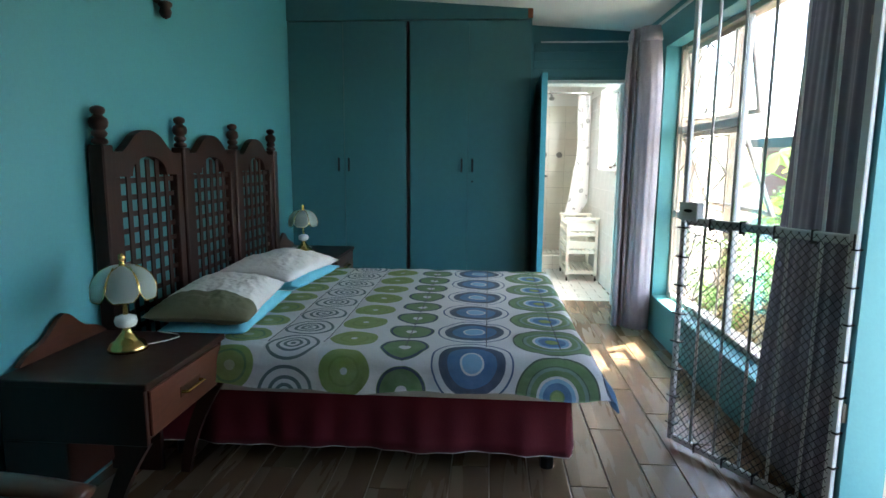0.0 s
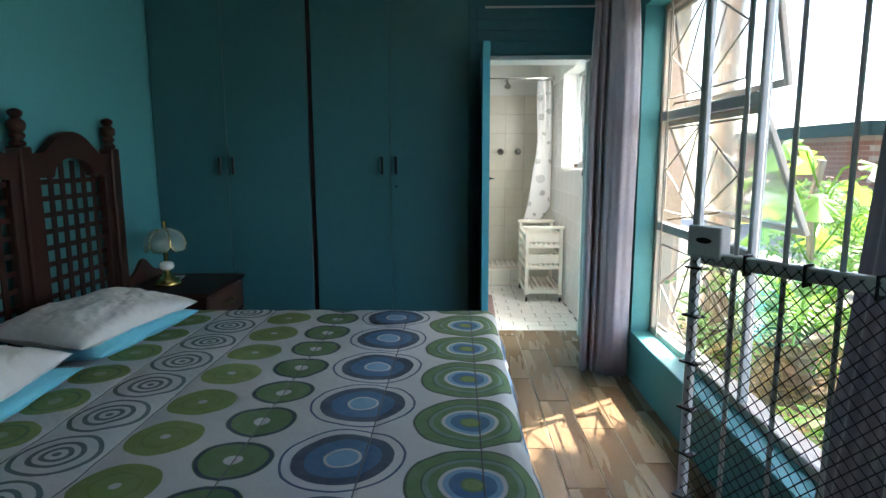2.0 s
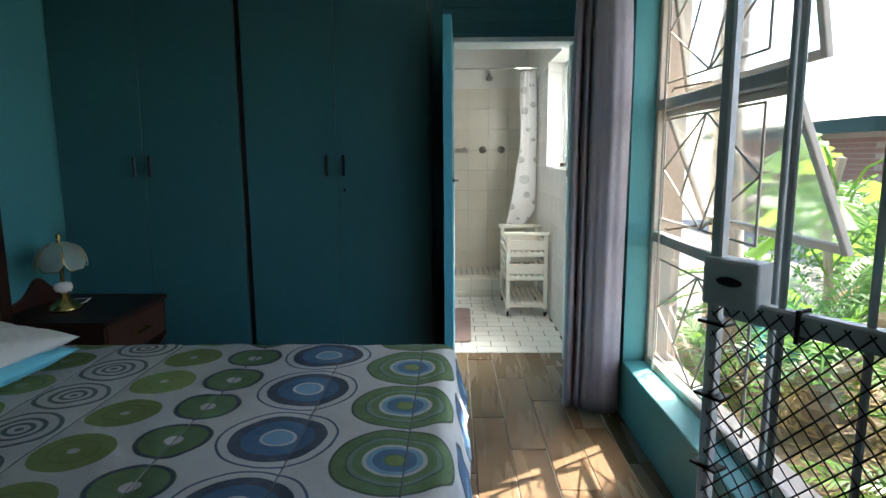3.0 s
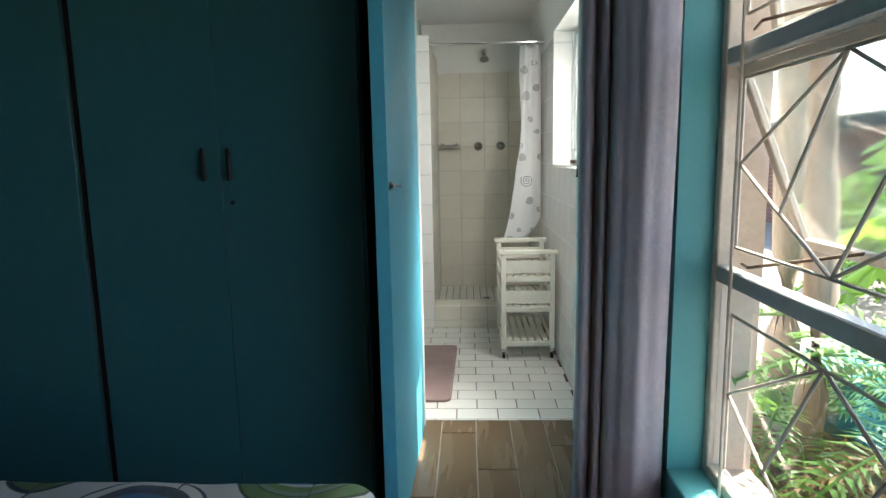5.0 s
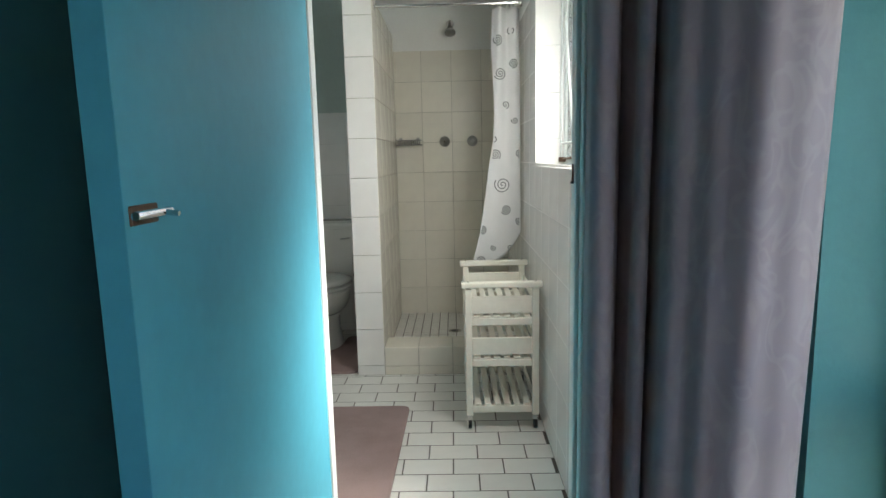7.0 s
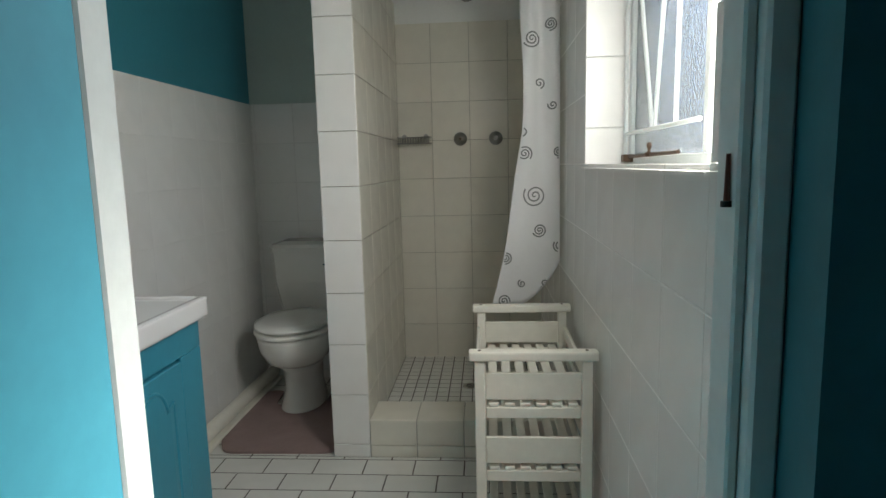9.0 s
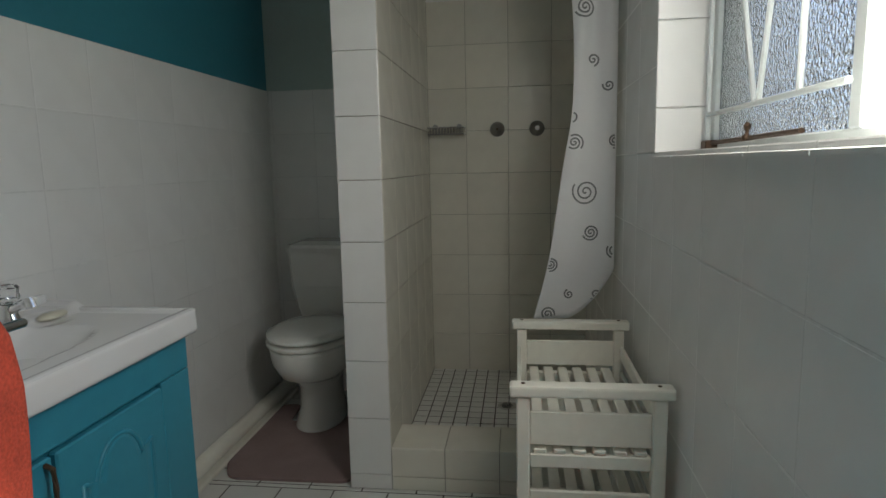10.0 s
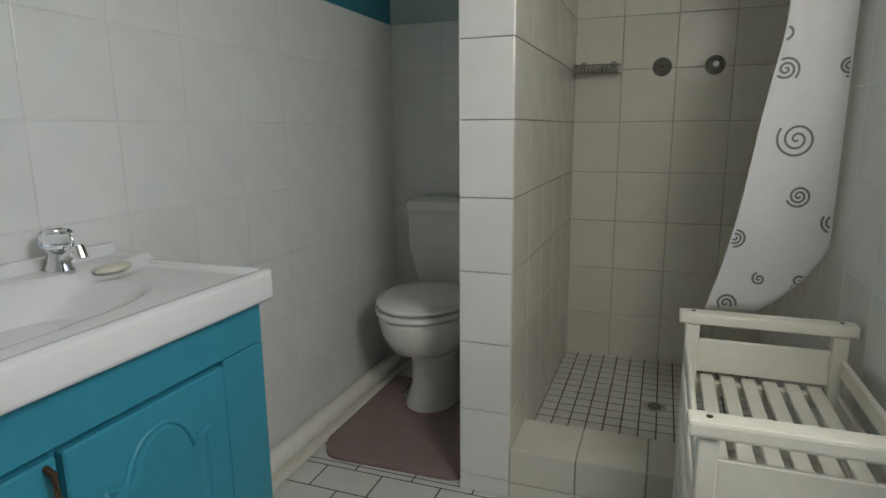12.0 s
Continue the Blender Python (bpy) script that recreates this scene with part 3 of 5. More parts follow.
for sgn in (1, -1):
    k = -50
    while k < 75:
        pts = []
        x0, z0 = 0.02 + k * cell, 0.04
        x1, z1 = x0 + sgn * 1.05 * 0.9, 1.09
        lo, hi = 0.016, GL - 0.016
        t0, t1 = 0.0, 1.0
        dx = x1 - x0
        ta, tb = sorted(((lo - x0) / dx, (hi - x0) / dx))
        t0, t1 = max(t0, ta), min(t1, tb)
        k += 1
        if t1 - t0 < 0.01:
            continue
        n = max(2, int((t1 - t0) * 33))
        line = [(x0 + dx * t, -0.016 + 0.0025 * math.sin(t * 33 * 3.14 + (0 if sgn > 0 else 3.14)), z0 + (z1 - z0) * t) for t in (t0 + (t1 - t0) * i / n for i in range(n + 1))]
        tube(line, 0.0015, bm, 4)
part("wire_mesh", bm, M_BLACK, gate, "dark diamond wire mesh")
for k in range(8):
    z = 0.10 + k * 0.135
    for x in (0.0, GL):
        part("cable_tie", box(x - 0.018 if x else -0.012, x + 0.006 if x else 0.042, -0.018, 0.016, z, z + 0.006, 0.001), M_BLACK, gate)
for k in range(6):
    x = 0.16 + k * 0.15
    part("cable_tie", box(x, x + 0.006, -0.018, 0.016, 1.050, 1.104, 0.001), M_BLACK, gate)
    part("cable_tie", box(x, x + 0.006, -0.018, 0.016, 0.014, 0.062, 0.001), M_BLACK, gate)
for z in (0.42, 1.78):
    h = part("hinge", box(GL - 0.05, GL + 0.006, 0.012, 0.020, z, z + 0.06, 0.002), M_FRAME, gate, "cream painted strap hinge")
    part("knuckle", rod((GL + 0.004, 0.016, z - 0.005), (GL + 0.004, 0.016, z + 0.065), 0.011), M_FRAME, h)

# ---- bed ----
bed = thing("bed", "double bed base with maroon valance and white mattress", "bed", place=(0, 0, 0))


def valance(u, v):
    """Skirt round the foot and both sides."""
    x0, x1, y0, y1 = -1.18, 0.71, 2.345, 4.08
    s = u * (2 * (x1 - x0) + y1 - y0)
    lx = x1 - x0
    if s < lx:
        p, nrm = Vector((x0 + s, y0)), Vector((0, -1))
    elif s < lx + y1 - y0:
        p, nrm = Vector((x1, y0 + s - lx)), Vector((1, 0))
    else:
        p, nrm = Vector((x1 - (s - lx - (y1 - y0)), y1)), Vector((0, 1))
    w = 0.010 * math.sin(s * 17 + 2 * math.sin(s * 3)) + 0.006 * math.sin(s * 41 + 1)
    q = p + nrm * (w * (1 - v) + 0.02 * (1 - v))
    return (q.x, q.y, 0.085 + 0.36 * v + 0.005 * math.sin(s * 9))


part("base", box(-1.17, 0.69, 2.36, 4.07, 0.09, 0.35, 0.015), M_RED, bed)
part("valance", sheet(valance, 260, 8, 0.003), M_RED, bed, "maroon fabric valance", smooth=True)
part("valance_hem", sheet(lambda u, v: (valance(u, 0)[0], valance(u, 0)[1], valance(u, 0)[2] - 0.003 + 0.004 * v), 260, 1, 0.004), M_MATTRESS, bed, "white hem of the valance")
part("mattress", box(-1.18, 0.70, 2.25, 4.09, 0.352, 0.545, 0.05, seg=3), M_MATTRESS, bed, smooth=True)
for x in (-1.05, 0.62):
    for y in (2.40, 4.0):
        leg = part("leg", lathe([(0.022, 0.09), (0.022, 0.055), (0.03, 0.05), (0.03, 0.0)], (x, y, 0), seg=12), M_BLACK, bed, "black castor foot")


def duvet_material():
    m, t, p = nodes_of("printed_duvet_cotton")
    n, l = t.nodes, t.links

    def math_node(op, a, b=None):
        k = n.new("ShaderNodeMath")
        k.operation = op
        for i, s in enumerate((a, b)):
            if isinstance(s, (int, float)):
                k.inputs[i].default_value = s
            elif s is not None:
                l.new(s, k.inputs[i])
        return k.outputs[0]

    uv = n.new("ShaderNodeUVMap")
    uv.uv_map = "cloth"
    wob = n.new("ShaderNodeTexNoise")
    wob.inputs["Scale"].default_value = 7.0
    l.new(uv.outputs[0], wob.inputs["Vector"])
    sub, sc, ad = n.new("ShaderNodeVectorMath"), n.new("ShaderNodeVectorMath"), n.new("ShaderNodeVectorMath")
    sub.operation, sc.operation, ad.operation = "SUBTRACT", "SCALE", "ADD"
    sub.inputs[1].default_value = (0.5, 0.5, 0.5)
    sc.inputs["Scale"].default_value = 0.014
    l.new(wob.outputs["Color"], sub.inputs[0])
    l.new(sub.outputs[0], sc.inputs[0])
    l.new(sc.outputs[0], ad.inputs[0])
    l.new(uv.outputs[0], ad.inputs[1])
    sep = n.new("ShaderNodeSeparateXYZ")
    l.new(ad.outputs[0], sep.inputs[0])
    u, v = sep.outputs[0], sep.outputs[1]
    base = (0.85, 0.855, 0.865)
    lime, green, pale = (0.29, 0.40, 0.10), (0.145, 0.28, 0.10), (0.50, 0.58, 0.36)
    navy, blue, sky_, white = (0.02, 0.05, 0.12), (0.06, 0.20, 0.42), (0.26, 0.52, 0.70), (0.78, 0.80, 0.80)
    grey, teal = (0.12, 0.19, 0.20), (0.07, 0.26, 0.30)
    columns = ((-0.71, 0.100, 0.243, 2.377, ((0.0, pale), (0.22, lime), (0.62, green), (0.72, lime))),
               (-0.473, 0.115, 0.245, 2.517, ((0.0, grey), (0.10, base), (0.24, grey), (0.36, base), (0.50, grey), (0.62, base), (0.86, grey), (0.98, base))),
               (-0.232, 0.105, 0.25, 2.37, ((0.0, white), (0.14, lime), (0.52, (0.24, 0.34, 0.07)), (0.62, lime))),
               (0.004, 0.102, 0.2285, 2.505, ((0.0, white), (0.24, green), (0.86, navy), (0.97, green))),
               (0.288, 0.168, 0.346, 2.515, ((0.0, sky_), (0.17, sky_), (0.25, white), (0.30, blue), (0.60, (0.05, 0.09, 0.16)), (0.80, base), (0.945, (0.05, 0.12, 0.26)), (0.985, base))),
               (0.625, 0.168, 0.345, 2.735, ((0.0, lime), (0.14, green), (0.18, blue), (0.34, sky_), (0.43, white), (0.50, green), (0.64, (0.22, 0.36, 0.27)), (0.72, (0.05, 0.12, 0.05)), (0.75, green), (0.95, (0.05, 0.10, 0.05)))),
               (0.93, 0.13, 0.36, 2.53, ((0.0, sky_), (0.2, blue), (0.85, navy))))
    colour = n.new("ShaderNodeRGB")
    colour.outputs[0].default_value = (*base, 1)
    last = colour.outputs[0]
    for xc, r, pitch, phase, rings in columns:
        du = math_node("DIVIDE", math_node("SUBTRACT", u, xc), r)
        w = math_node("FLOORED_MODULO", math_node("ADD", math_node("SUBTRACT", v, phase), pitch / 2 + 40 * pitch), pitch)
        dv = math_node("DIVIDE", math_node("SUBTRACT", w, pitch / 2), r)
        d = math_node("SQRT", math_node("ADD", math_node("MULTIPLY", du, du), math_node("MULTIPLY", dv, dv)))
        ramp = n.new("ShaderNodeValToRGB")
        ramp.color_ramp.interpolation = "CONSTANT"
        el = ramp.color_ramp.elements
        el.remove(el[1])
        el[0].position, el[0].color = 0.0, (*rings[0][1], 1)
        for pos, c in rings[1:]:
            el.new(pos).color = (*c, 1)
        l.new(d, ramp.inputs[0])
        mix = n.new("ShaderNodeMix")
        mix.data_type = "RGBA"
        l.new(math_node("LESS_THAN", d, 1.0), mix.inputs[0])
        l.new(last, mix.inputs[6])
        l.new(ramp.outputs[0], mix.inputs[7])
        last = mix.outputs[2]
    worn, weave = n.new("ShaderNodeTexNoise"), n.new("ShaderNodeTexNoise")
    for tex, size in ((worn, 22.0), (weave, 420.0)):
        tex.inputs["Scale"].default_value, tex.inputs["Detail"].default_value = size, 5
        l.new(uv.outputs[0], tex.inputs["Vector"])
    fade = n.new("ShaderNodeMix")
    fade.data_type = "RGBA"
    l.new(math_node("MULTIPLY", math_node("MULTIPLY", worn.outputs["Fac"], weave.outputs["Fac"]), 0.36), fade.inputs[0])
    l.new(last, fade.inputs[6])
    fade.inputs[7].default_value = (*base, 1)
    l.new(fade.outputs[2], p.inputs["Base Color"])
    p.inputs["Roughness"].default_value = 0.85
    tex, b = n.new("ShaderNodeTexNoise"), n.new("ShaderNodeBump")
    tex.inputs["Scale"].default_value, tex.inputs["Detail"].default_value = 26.0, 6
    l.new(uv.outputs[0], tex.inputs["Vector"])
    b.inputs["Strength"].default_value, b.inputs["Distance"].default_value = 0.35, 0.012
    l.new(tex.outputs[0], b.inputs["Height"])
    l.new(b.outputs[0], p.inputs["Normal"])
    return m


def make_duvet():
    u0, u1, v0, v1 = -0.90, 0.985, 2.045, 4.31
    ex, ey0, ey1, rad, top = 0.785, 2.165, 4.10, 0.075, 0.575
    seams = (-0.59, -0.345, 0.004, 0.345, 0.65)

    def fold(s, edge):
        """Along the cloth past an edge: how far out, how far down."""
        s -= edge - rad
        if s <= 0:
            return edge - rad + s, 0.0
        if s < rad * 1.57:
            return edge - rad + rad * math.sin(s / rad), rad * (1 - math.cos(s / rad))
        return edge + 0.30 * (s - rad * 1.57), rad + 0.985 * (s - rad * 1.57)

    nu, nv = 300, 210
    bm = bmesh.new()
    layer = bm.loops.layers.uv.new("cloth")
    grid, uvs = [], []
    for i in range(nu + 1):
        row = []
        for j in range(nv + 1):
            u, v = u0 + (u1 - u0) * i / nu, v0 + (v1 - v0) * j / nv
            a, b = (u - ex + rad) / (u1 - ex + rad), (ey0 + rad - v) / (ey0 + rad - v0)
            if a > 0 and b > 0:   # the corner of the cloth is rounded
                u, v = ex - rad + a * math.sqrt(1 - b * b / 2) * (u1 - ex + rad), ey0 + rad - b * math.sqrt(1 - a * a / 2) * (ey0 + rad - v0)
            v += 0.012 * max(0.0, b) ** 2 * (math.sin(u * 6.5) + 0.5 * math.sin(u * 15 + 1))
            hang = 0.02 * math.sin(u * 7) + 0.012 * math.sin(v * 9)
            x, dx = fold(u, ex)
            y, dy = fold(v, ey1) if v > 3 else fold(2 * ey0 - v, ey0)
            if v <= 3:
                y = 2 * ey0 - y
            x += 0.055 * max(0.0, min(1.0, (2.75 - v) / 0.6)) * min(1.0, dx / 0.12)   # the foot corner flares out
            d = math.hypot(dx, dy)
            puff = 0.0
            for s in seams:
                puff -= 0.0022 * math.exp(-((u - s) / 0.006) ** 2) + 0.003 * math.exp(-((u - s) / 0.05) ** 2)
            wave = 0.006 * noise.noise((u * 4.5, v * 3.5, 1.7)) + 0.004 * noise.noise((u * 13, v * 11, 4.2))
            z = top + (puff + wave) * (1 if d < 0.05 else 0.35) - d * (1 + hang)
            out = wave * min(1, d * 8) * 2.2
            if dy > dx:
                y += -out if v < 3 else out
            else:
                x += out
            row.append(bm.verts.new((x, y, z)))
            uvs.append((u, v))
        grid.append(row)
    bm.verts.index_update()
    for i in range(nu):
        for j in range(nv):
            f = bm.faces.new((grid[i][j], grid[i + 1][j], grid[i + 1][j + 1], grid[i][j + 1]))
            for lp in f.loops:
                lp[layer].uv = uvs[lp.vert.index]
    lines = [[grid[round((s - u0) / (u1 - u0) * nu)][j].co + Vector((0, 0, 0.0005)) for j in range(24, nv + 1, 2)] for s in seams]
    bmesh.ops.solidify(bm, geom=bm.faces[:], thickness=0.012)
    ob = part("duvet", bm, duvet_material(), smooth=True)
    for line in lines:
        part("quilting_seam", tube(line, 0.0022, seg=5), M_THREAD, ob, "grey quilting seam", smooth=True)
    return tagged(ob, "white duvet printed with green and blue circles, spread on the bed", "duvet")


duvet = make_duvet()


def pillow(label, x, y, z, lx, ly, h, rz, tilt, material, band=None, seed=1):
    ob = new("pillow")
    ob.matrix_world = pose(x, y, z, 0, tilt, rz)
    tagged(ob, label, "pillow", "pillows on the bed")

    def surf(k):
        def fn(u, v):
            a, b = 2 * u - 1, 2 * v - 1
            t = max(0.0, (1 - abs(a) ** 3.0) * (1 - abs(b) ** 3.0)) ** 0.55
            pinch = 1 - 0.06 * (1 - abs(a)) * abs(b) ** 4 - 0.06 * (1 - abs(b)) * abs(a) ** 4
            w = (0.018 * noise.noise((a * 2.2 + seed, b * 2.8, k)) + 0.007 * noise.noise((a * 6 + seed, b * 9, k)) + 0.003 * noise.noise((a * 14, b * 20 + seed, k))) * t
            return (a * lx / 2 * pinch, b * ly / 2 * pinch, h / 2 * (t * (1.15 if k > 0 else -0.85)) + w)
        return fn
    bm = sheet(surf(1), 90, 130)
    sheet(surf(-1), 40, 50, bm=bm)
    bmesh.ops.remove_doubles(bm, verts=bm.verts[:], dist=0.0008)
    cover = part("cover", bm, material, ob, smooth=True)
    if band:
        cover.data.materials.append(band)
        for f in cover.data.polygons:
            c = f.center
            if c.y < -ly / 2 + 0.17 + 0.05 * math.cos(c.x * 5):
                f.material_index = 1
    return ob


pillow("aqua blue pillow lying flat on the bed", -0.91, 2.64, 0.605, 0.42, 0.80, 0.09, 4, -4, M_AQUA, None, 1)
pillow("white pillow with an olive band, lying on a blue one", -0.94, 2.64, 0.675, 0.44, 0.82, 0.14, 8, 3, M_PILLOW, M_OLIVE, 2)
pillow("aqua blue pillow lying flat near the wardrobe", -0.91, 3.53, 0.605, 0.43, 0.70, 0.10, -6, -4, M_AQUA, None, 3)
pillow("white pillow with crumpled cover on a blue one", -0.95, 3.53, 0.675, 0.45, 0.76, 0.135, -8, 4, M_PILLOW, None, 4)

# ---- headboard ----
headboard = thing("headboard", "dark carved wooden headboard with three lattice panels", "headboard")
POSTS, HX = (2.27, 2.925, 3.57, 4.235), -1.262
for y in POSTS:
    p_ = part("post", box(HX - 0.035, HX + 0.035, y - 0.036, y + 0.036, 0.0, 1.40, 0.006), M_WOOD, headboard)
    part("finial", lathe([(0.022, 1.40), (0.031, 1.405), (0.033, 1.414), (0.028, 1.423), (0.019, 1.428), (0.028, 1.436), (0.032, 1.446), (0.027, 1.456), (0.021, 1.460), (0.034, 1.472), (0.038, 1.490), (0.034, 1.506), (0.022, 1.515), (0.017, 1.521), (0.026, 1.528), (0.030, 1.540), (0.026, 1.550), (0.012, 1.557), (0.004, 1.559)], (HX, y, 0), seg=18), M_WOOD, p_, smooth=True)
for y0, y1 in zip(POSTS, POSTS[1:]):
    a, b = y0 + 0.036, y1 - 0.036
    w = b - a

    def crest(u):
        """Upper outline of the arched top rail."""
        e = abs(2 * u - 1)
        return 1.372 + 0.078 * (1 if e < 0.38 else max(0.0, 1 - ((e - 0.38) / 0.34) ** 1.0) if e < 0.72 else 0.0) * (0.9 + 0.1 * math.cos(e * 3)) + (0.025 * (1 - (e / 0.38) ** 2) if e < 0.38 else 0)

    def under(u):
        e = abs(2 * u - 1)
        return 1.265 + 0.09 * max(0.0, 1 - (e / 0.5) ** 2) ** 0.5 if e < 0.5 else 1.265
    rings = []
    n = 48
    for i in range(n + 1):
        u = i / n
        y = a + w * u
        rings.append([(HX - 0.02, y, under(u)), (HX + 0.02, y, under(u)), (HX + 0.02, y, crest(u)), (HX - 0.02, y, crest(u))])
    part("top_rail", loft(rings), M_WOOD, headboard)
    part("stile", box(HX - 0.02, HX + 0.02, a, a + 0.055, 0.42, 1.265, 0.003), M_WOOD, headboard)
    part("stile", box(HX - 0.02, HX + 0.02, b - 0.055, b, 0.42, 1.265, 0.003), M_WOOD, headboard)
    part("bottom_rail", box(HX - 0.02, HX + 0.02, a, b, 0.30, 0.42, 0.003), M_WOOD, headboard)
    la, lb = a + 0.055, b - 0.055
    for k in range(1, 6):
        y = la + (lb - la) * k / 6
        part("slat", box(HX + 0.001, HX + 0.008, y - 0.016, y + 0.016, 0.42, min(1.34, under((y - a) / w) + 0.004), 0.001), M_WOOD, headboard)
    z = 0.50
    while z < 1.27:
        part("slat", box(HX - 0.008, HX - 0.0005, la, lb, z - 0.012, z + 0.012, 0.001), M_WOOD, headboard)
        z += 0.0745


# ---- bedside tables and lamps ----
def bedside_table():
    ob = thing("bedside_table", "dark wooden bedside table with one drawer and a raised back", "bedside table", "bedside tables", (-1.03, 1.945, 0))
    part("top", box(-0.255, 0.275, -0.295, 0.295, 0.595, 0.62, 0.006, seg=2), M_WOOD, ob)
    for y in (-0.285, 0.265):
        part("side", box(-0.25, 0.262, y, y + 0.02, 0.40, 0.595, 0.003), M_WOOD, ob)
        rings = [[(0.262 - 0.16 * t - 0.10 * t * (1 - t) + dx, yy, 0.40 * (1 - t)) for dx, yy in ((0, y), (0, y + 0.03), (-0.07 + 0.03 * t, y + 0.03), (-0.07 + 0.03 * t, y))] for t in (k / 10 for k in range(11))]
        part("leg", loft(rings), M_WOOD, ob)
        part("leg", box(-0.25, -0.02, y, y + 0.025, 0.0, 0.40, 0.003), M_WOOD, ob)
    part("back", box(-0.25, -0.235, -0.265, 0.265, 0.05, 0.595), M_WOOD, ob)
    d = part("drawer", box(0.245, 0.268, -0.262, 0.262, 0.425, 0.585, 0.004), M_WOOD2, ob, "red-brown drawer front")
    bm = tube([(0.268, -0.065, 0.505), (0.29, -0.06, 0.505), (0.292, 0.06, 0.505), (0.268, 0.065, 0.505)], 0.006)
    part("backplate", box(0.268, 0.271, -0.075, 0.075, 0.487, 0.525, 0.001), M_RUST, d)
    part("handle", bm, M_BRASS, d, "brass bow handle")
    part("dust_panel", box(-0.24, 0.245, -0.264, 0.264, 0.405, 0.42), M_WOOD, ob)
    rings = []
    for i in range(25):
        u = i / 24
        y = -0.19 + 0.48 * u
        e = abs(2 * u - 1)
        h = 0.625 + 0.13 * (1 - e ** 1.6) * (0.8 + 0.2 * math.cos(e * 6))
        rings.append([(-0.262, y, 0.621), (-0.242, y, 0.621), (-0.242, y, h), (-0.262, y, h)])
    part("gallery", loft(rings), M_WOOD2, ob, "curved raised back board")
    return ob


nightstand = bedside_table()
copy_thing(nightstand, pose(-1.05, 4.50, 0))


def table_lamp():
    ob = thing("table_lamp", "brass touch lamp with frosted glass petal shade", "table lamp", "bedside lamps", (-1.025, 1.99, 0.622))
    part("base", lathe([(0.070, 0.0), (0.072, 0.012), (0.066, 0.018), (0.062, 0.028), (0.045, 0.036), (0.030, 0.055), (0.016, 0.075), (0.014, 0.085)], seg=28), M_BRASS, ob, smooth=True)
    part("glass_knop", lathe([(0.014, 0.085), (0.036, 0.095), (0.042, 0.112), (0.036, 0.130), (0.014, 0.138)], seg=20), M_CERAMIC, ob, "white glass knop", smooth=True)
    part("stem", lathe([(0.010, 0.138), (0.009, 0.30), (0.022, 0.305), (0.024, 0.318), (0.012, 0.325), (0.008, 0.345), (0.013, 0.352), (0.011, 0.366), (0.003, 0.372)], seg=16), M_BRASS, ob, smooth=True)
    for k in range(6):
        a0 = math.tau * k / 6

        def petal(u, v, a0=a0):
            w = min(1.0, 0.5 + 1.4 * v) * (1 - 0.45 * max(0.0, (v - 0.72) / 0.28) ** 2.2)
            a = a0 + (2 * u - 1) * 0.545 * w
            r = 0.018 + 0.097 * math.sin(min(v * 1.75, 1.57)) - 0.004 * v ** 3
            z = 0.328 - 0.135 * (1 - math.cos(v * 1.5))
            return (r * math.cos(a), r * math.sin(a), z)
        s_ = part("shade_petal", sheet(petal, 10, 12, 0.003), M_PETAL, ob, smooth=True)
        edge = [petal(0, v / 12) for v in range(2, 13)] + [petal(u / 8, 1) for u in range(1, 9)] + [petal(1, v / 12) for v in range(12, 1, -1)]
        part("brass_rim", tube(edge, 0.0022, seg=5), M_BRASS, s_)
    part("flex", tube([(0.05, 0.05, 0.006), (0.10, 0.09, 0.008), (0.13, 0.14, 0.012), (0.10, 0.19, 0.006), (0.0, 0.22, 0.006)], 0.0025, seg=5), M_CERAMIC, ob, "white lamp flex")
    return ob


lamp = table_lamp()
copy_thing(lamp, pose(-1.10, 4.44, 0.622, 0, 0, 40))

# ---- chair corner and wall bracket ----
chair = thing("armchair", "wooden armchair, only its brown arm in view", "armchair", place=(-0.80, 0.86, 0))
rings = []
for k in range(13):
    t = k / 12
    x = -0.32 + 0.56 * t
    w, h = 0.032 + 0.012 * math.sin(t * 3.1), 0.014
    z = 0.585 + 0.02 * math.sin(t * 3.0)
    rings.append([(x, 0.22 + w * math.cos(a), z + h * math.sin(a)) for a in (math.tau * j / 12 for j in range(12))])
part("arm", loft(rings), M_WOOD2, chair, smooth=True)
part("arm", loft([[(p[0], p[1] - 0.52, p[2]) for p in r] for r in rings]), M_WOOD2, chair, smooth=True)
for x in (-0.28, 0.18):
    for y in (-0.30, 0.22):
        part("leg", box(x - 0.02, x + 0.02, y - 0.02, y + 0.02, 0, 0.575, 0.004), M_WOOD2, chair)
part("seat", box(-0.28, 0.20, -0.28, 0.20, 0.36, 0.44, 0.03, seg=2), M_OLIVE, chair)
part("backrest", box(-0.34, -0.29, -0.28, 0.20, 0.44, 0.85, 0.02, seg=2), M_OLIVE, chair)
wb = thing("wall_bracket", "dark carved wooden bracket on the turquoise wall", "wall bracket", place=(XL, 2.86, 2.07))
part("knob", lathe([(0.004, -0.045), (0.022, -0.035), (0.030, -0.012), (0.024, 0.008), (0.034, 0.02), (0.034, 0.032), (0.02, 0.04)], (0.045, 0, 0), seg=16), M_WOOD, wb, smooth=True)
part("arm", tube([(0.0, 0, 0.07), (0.03, 0, 0.075), (0.046, 0, 0.055), (0.045, 0, 0.03)], 0.009), M_WOOD, wb)
part("plate", box(0, 0.012, -0.03, 0.03, 0.03, 0.12, 0.004), M_WOOD, wb)

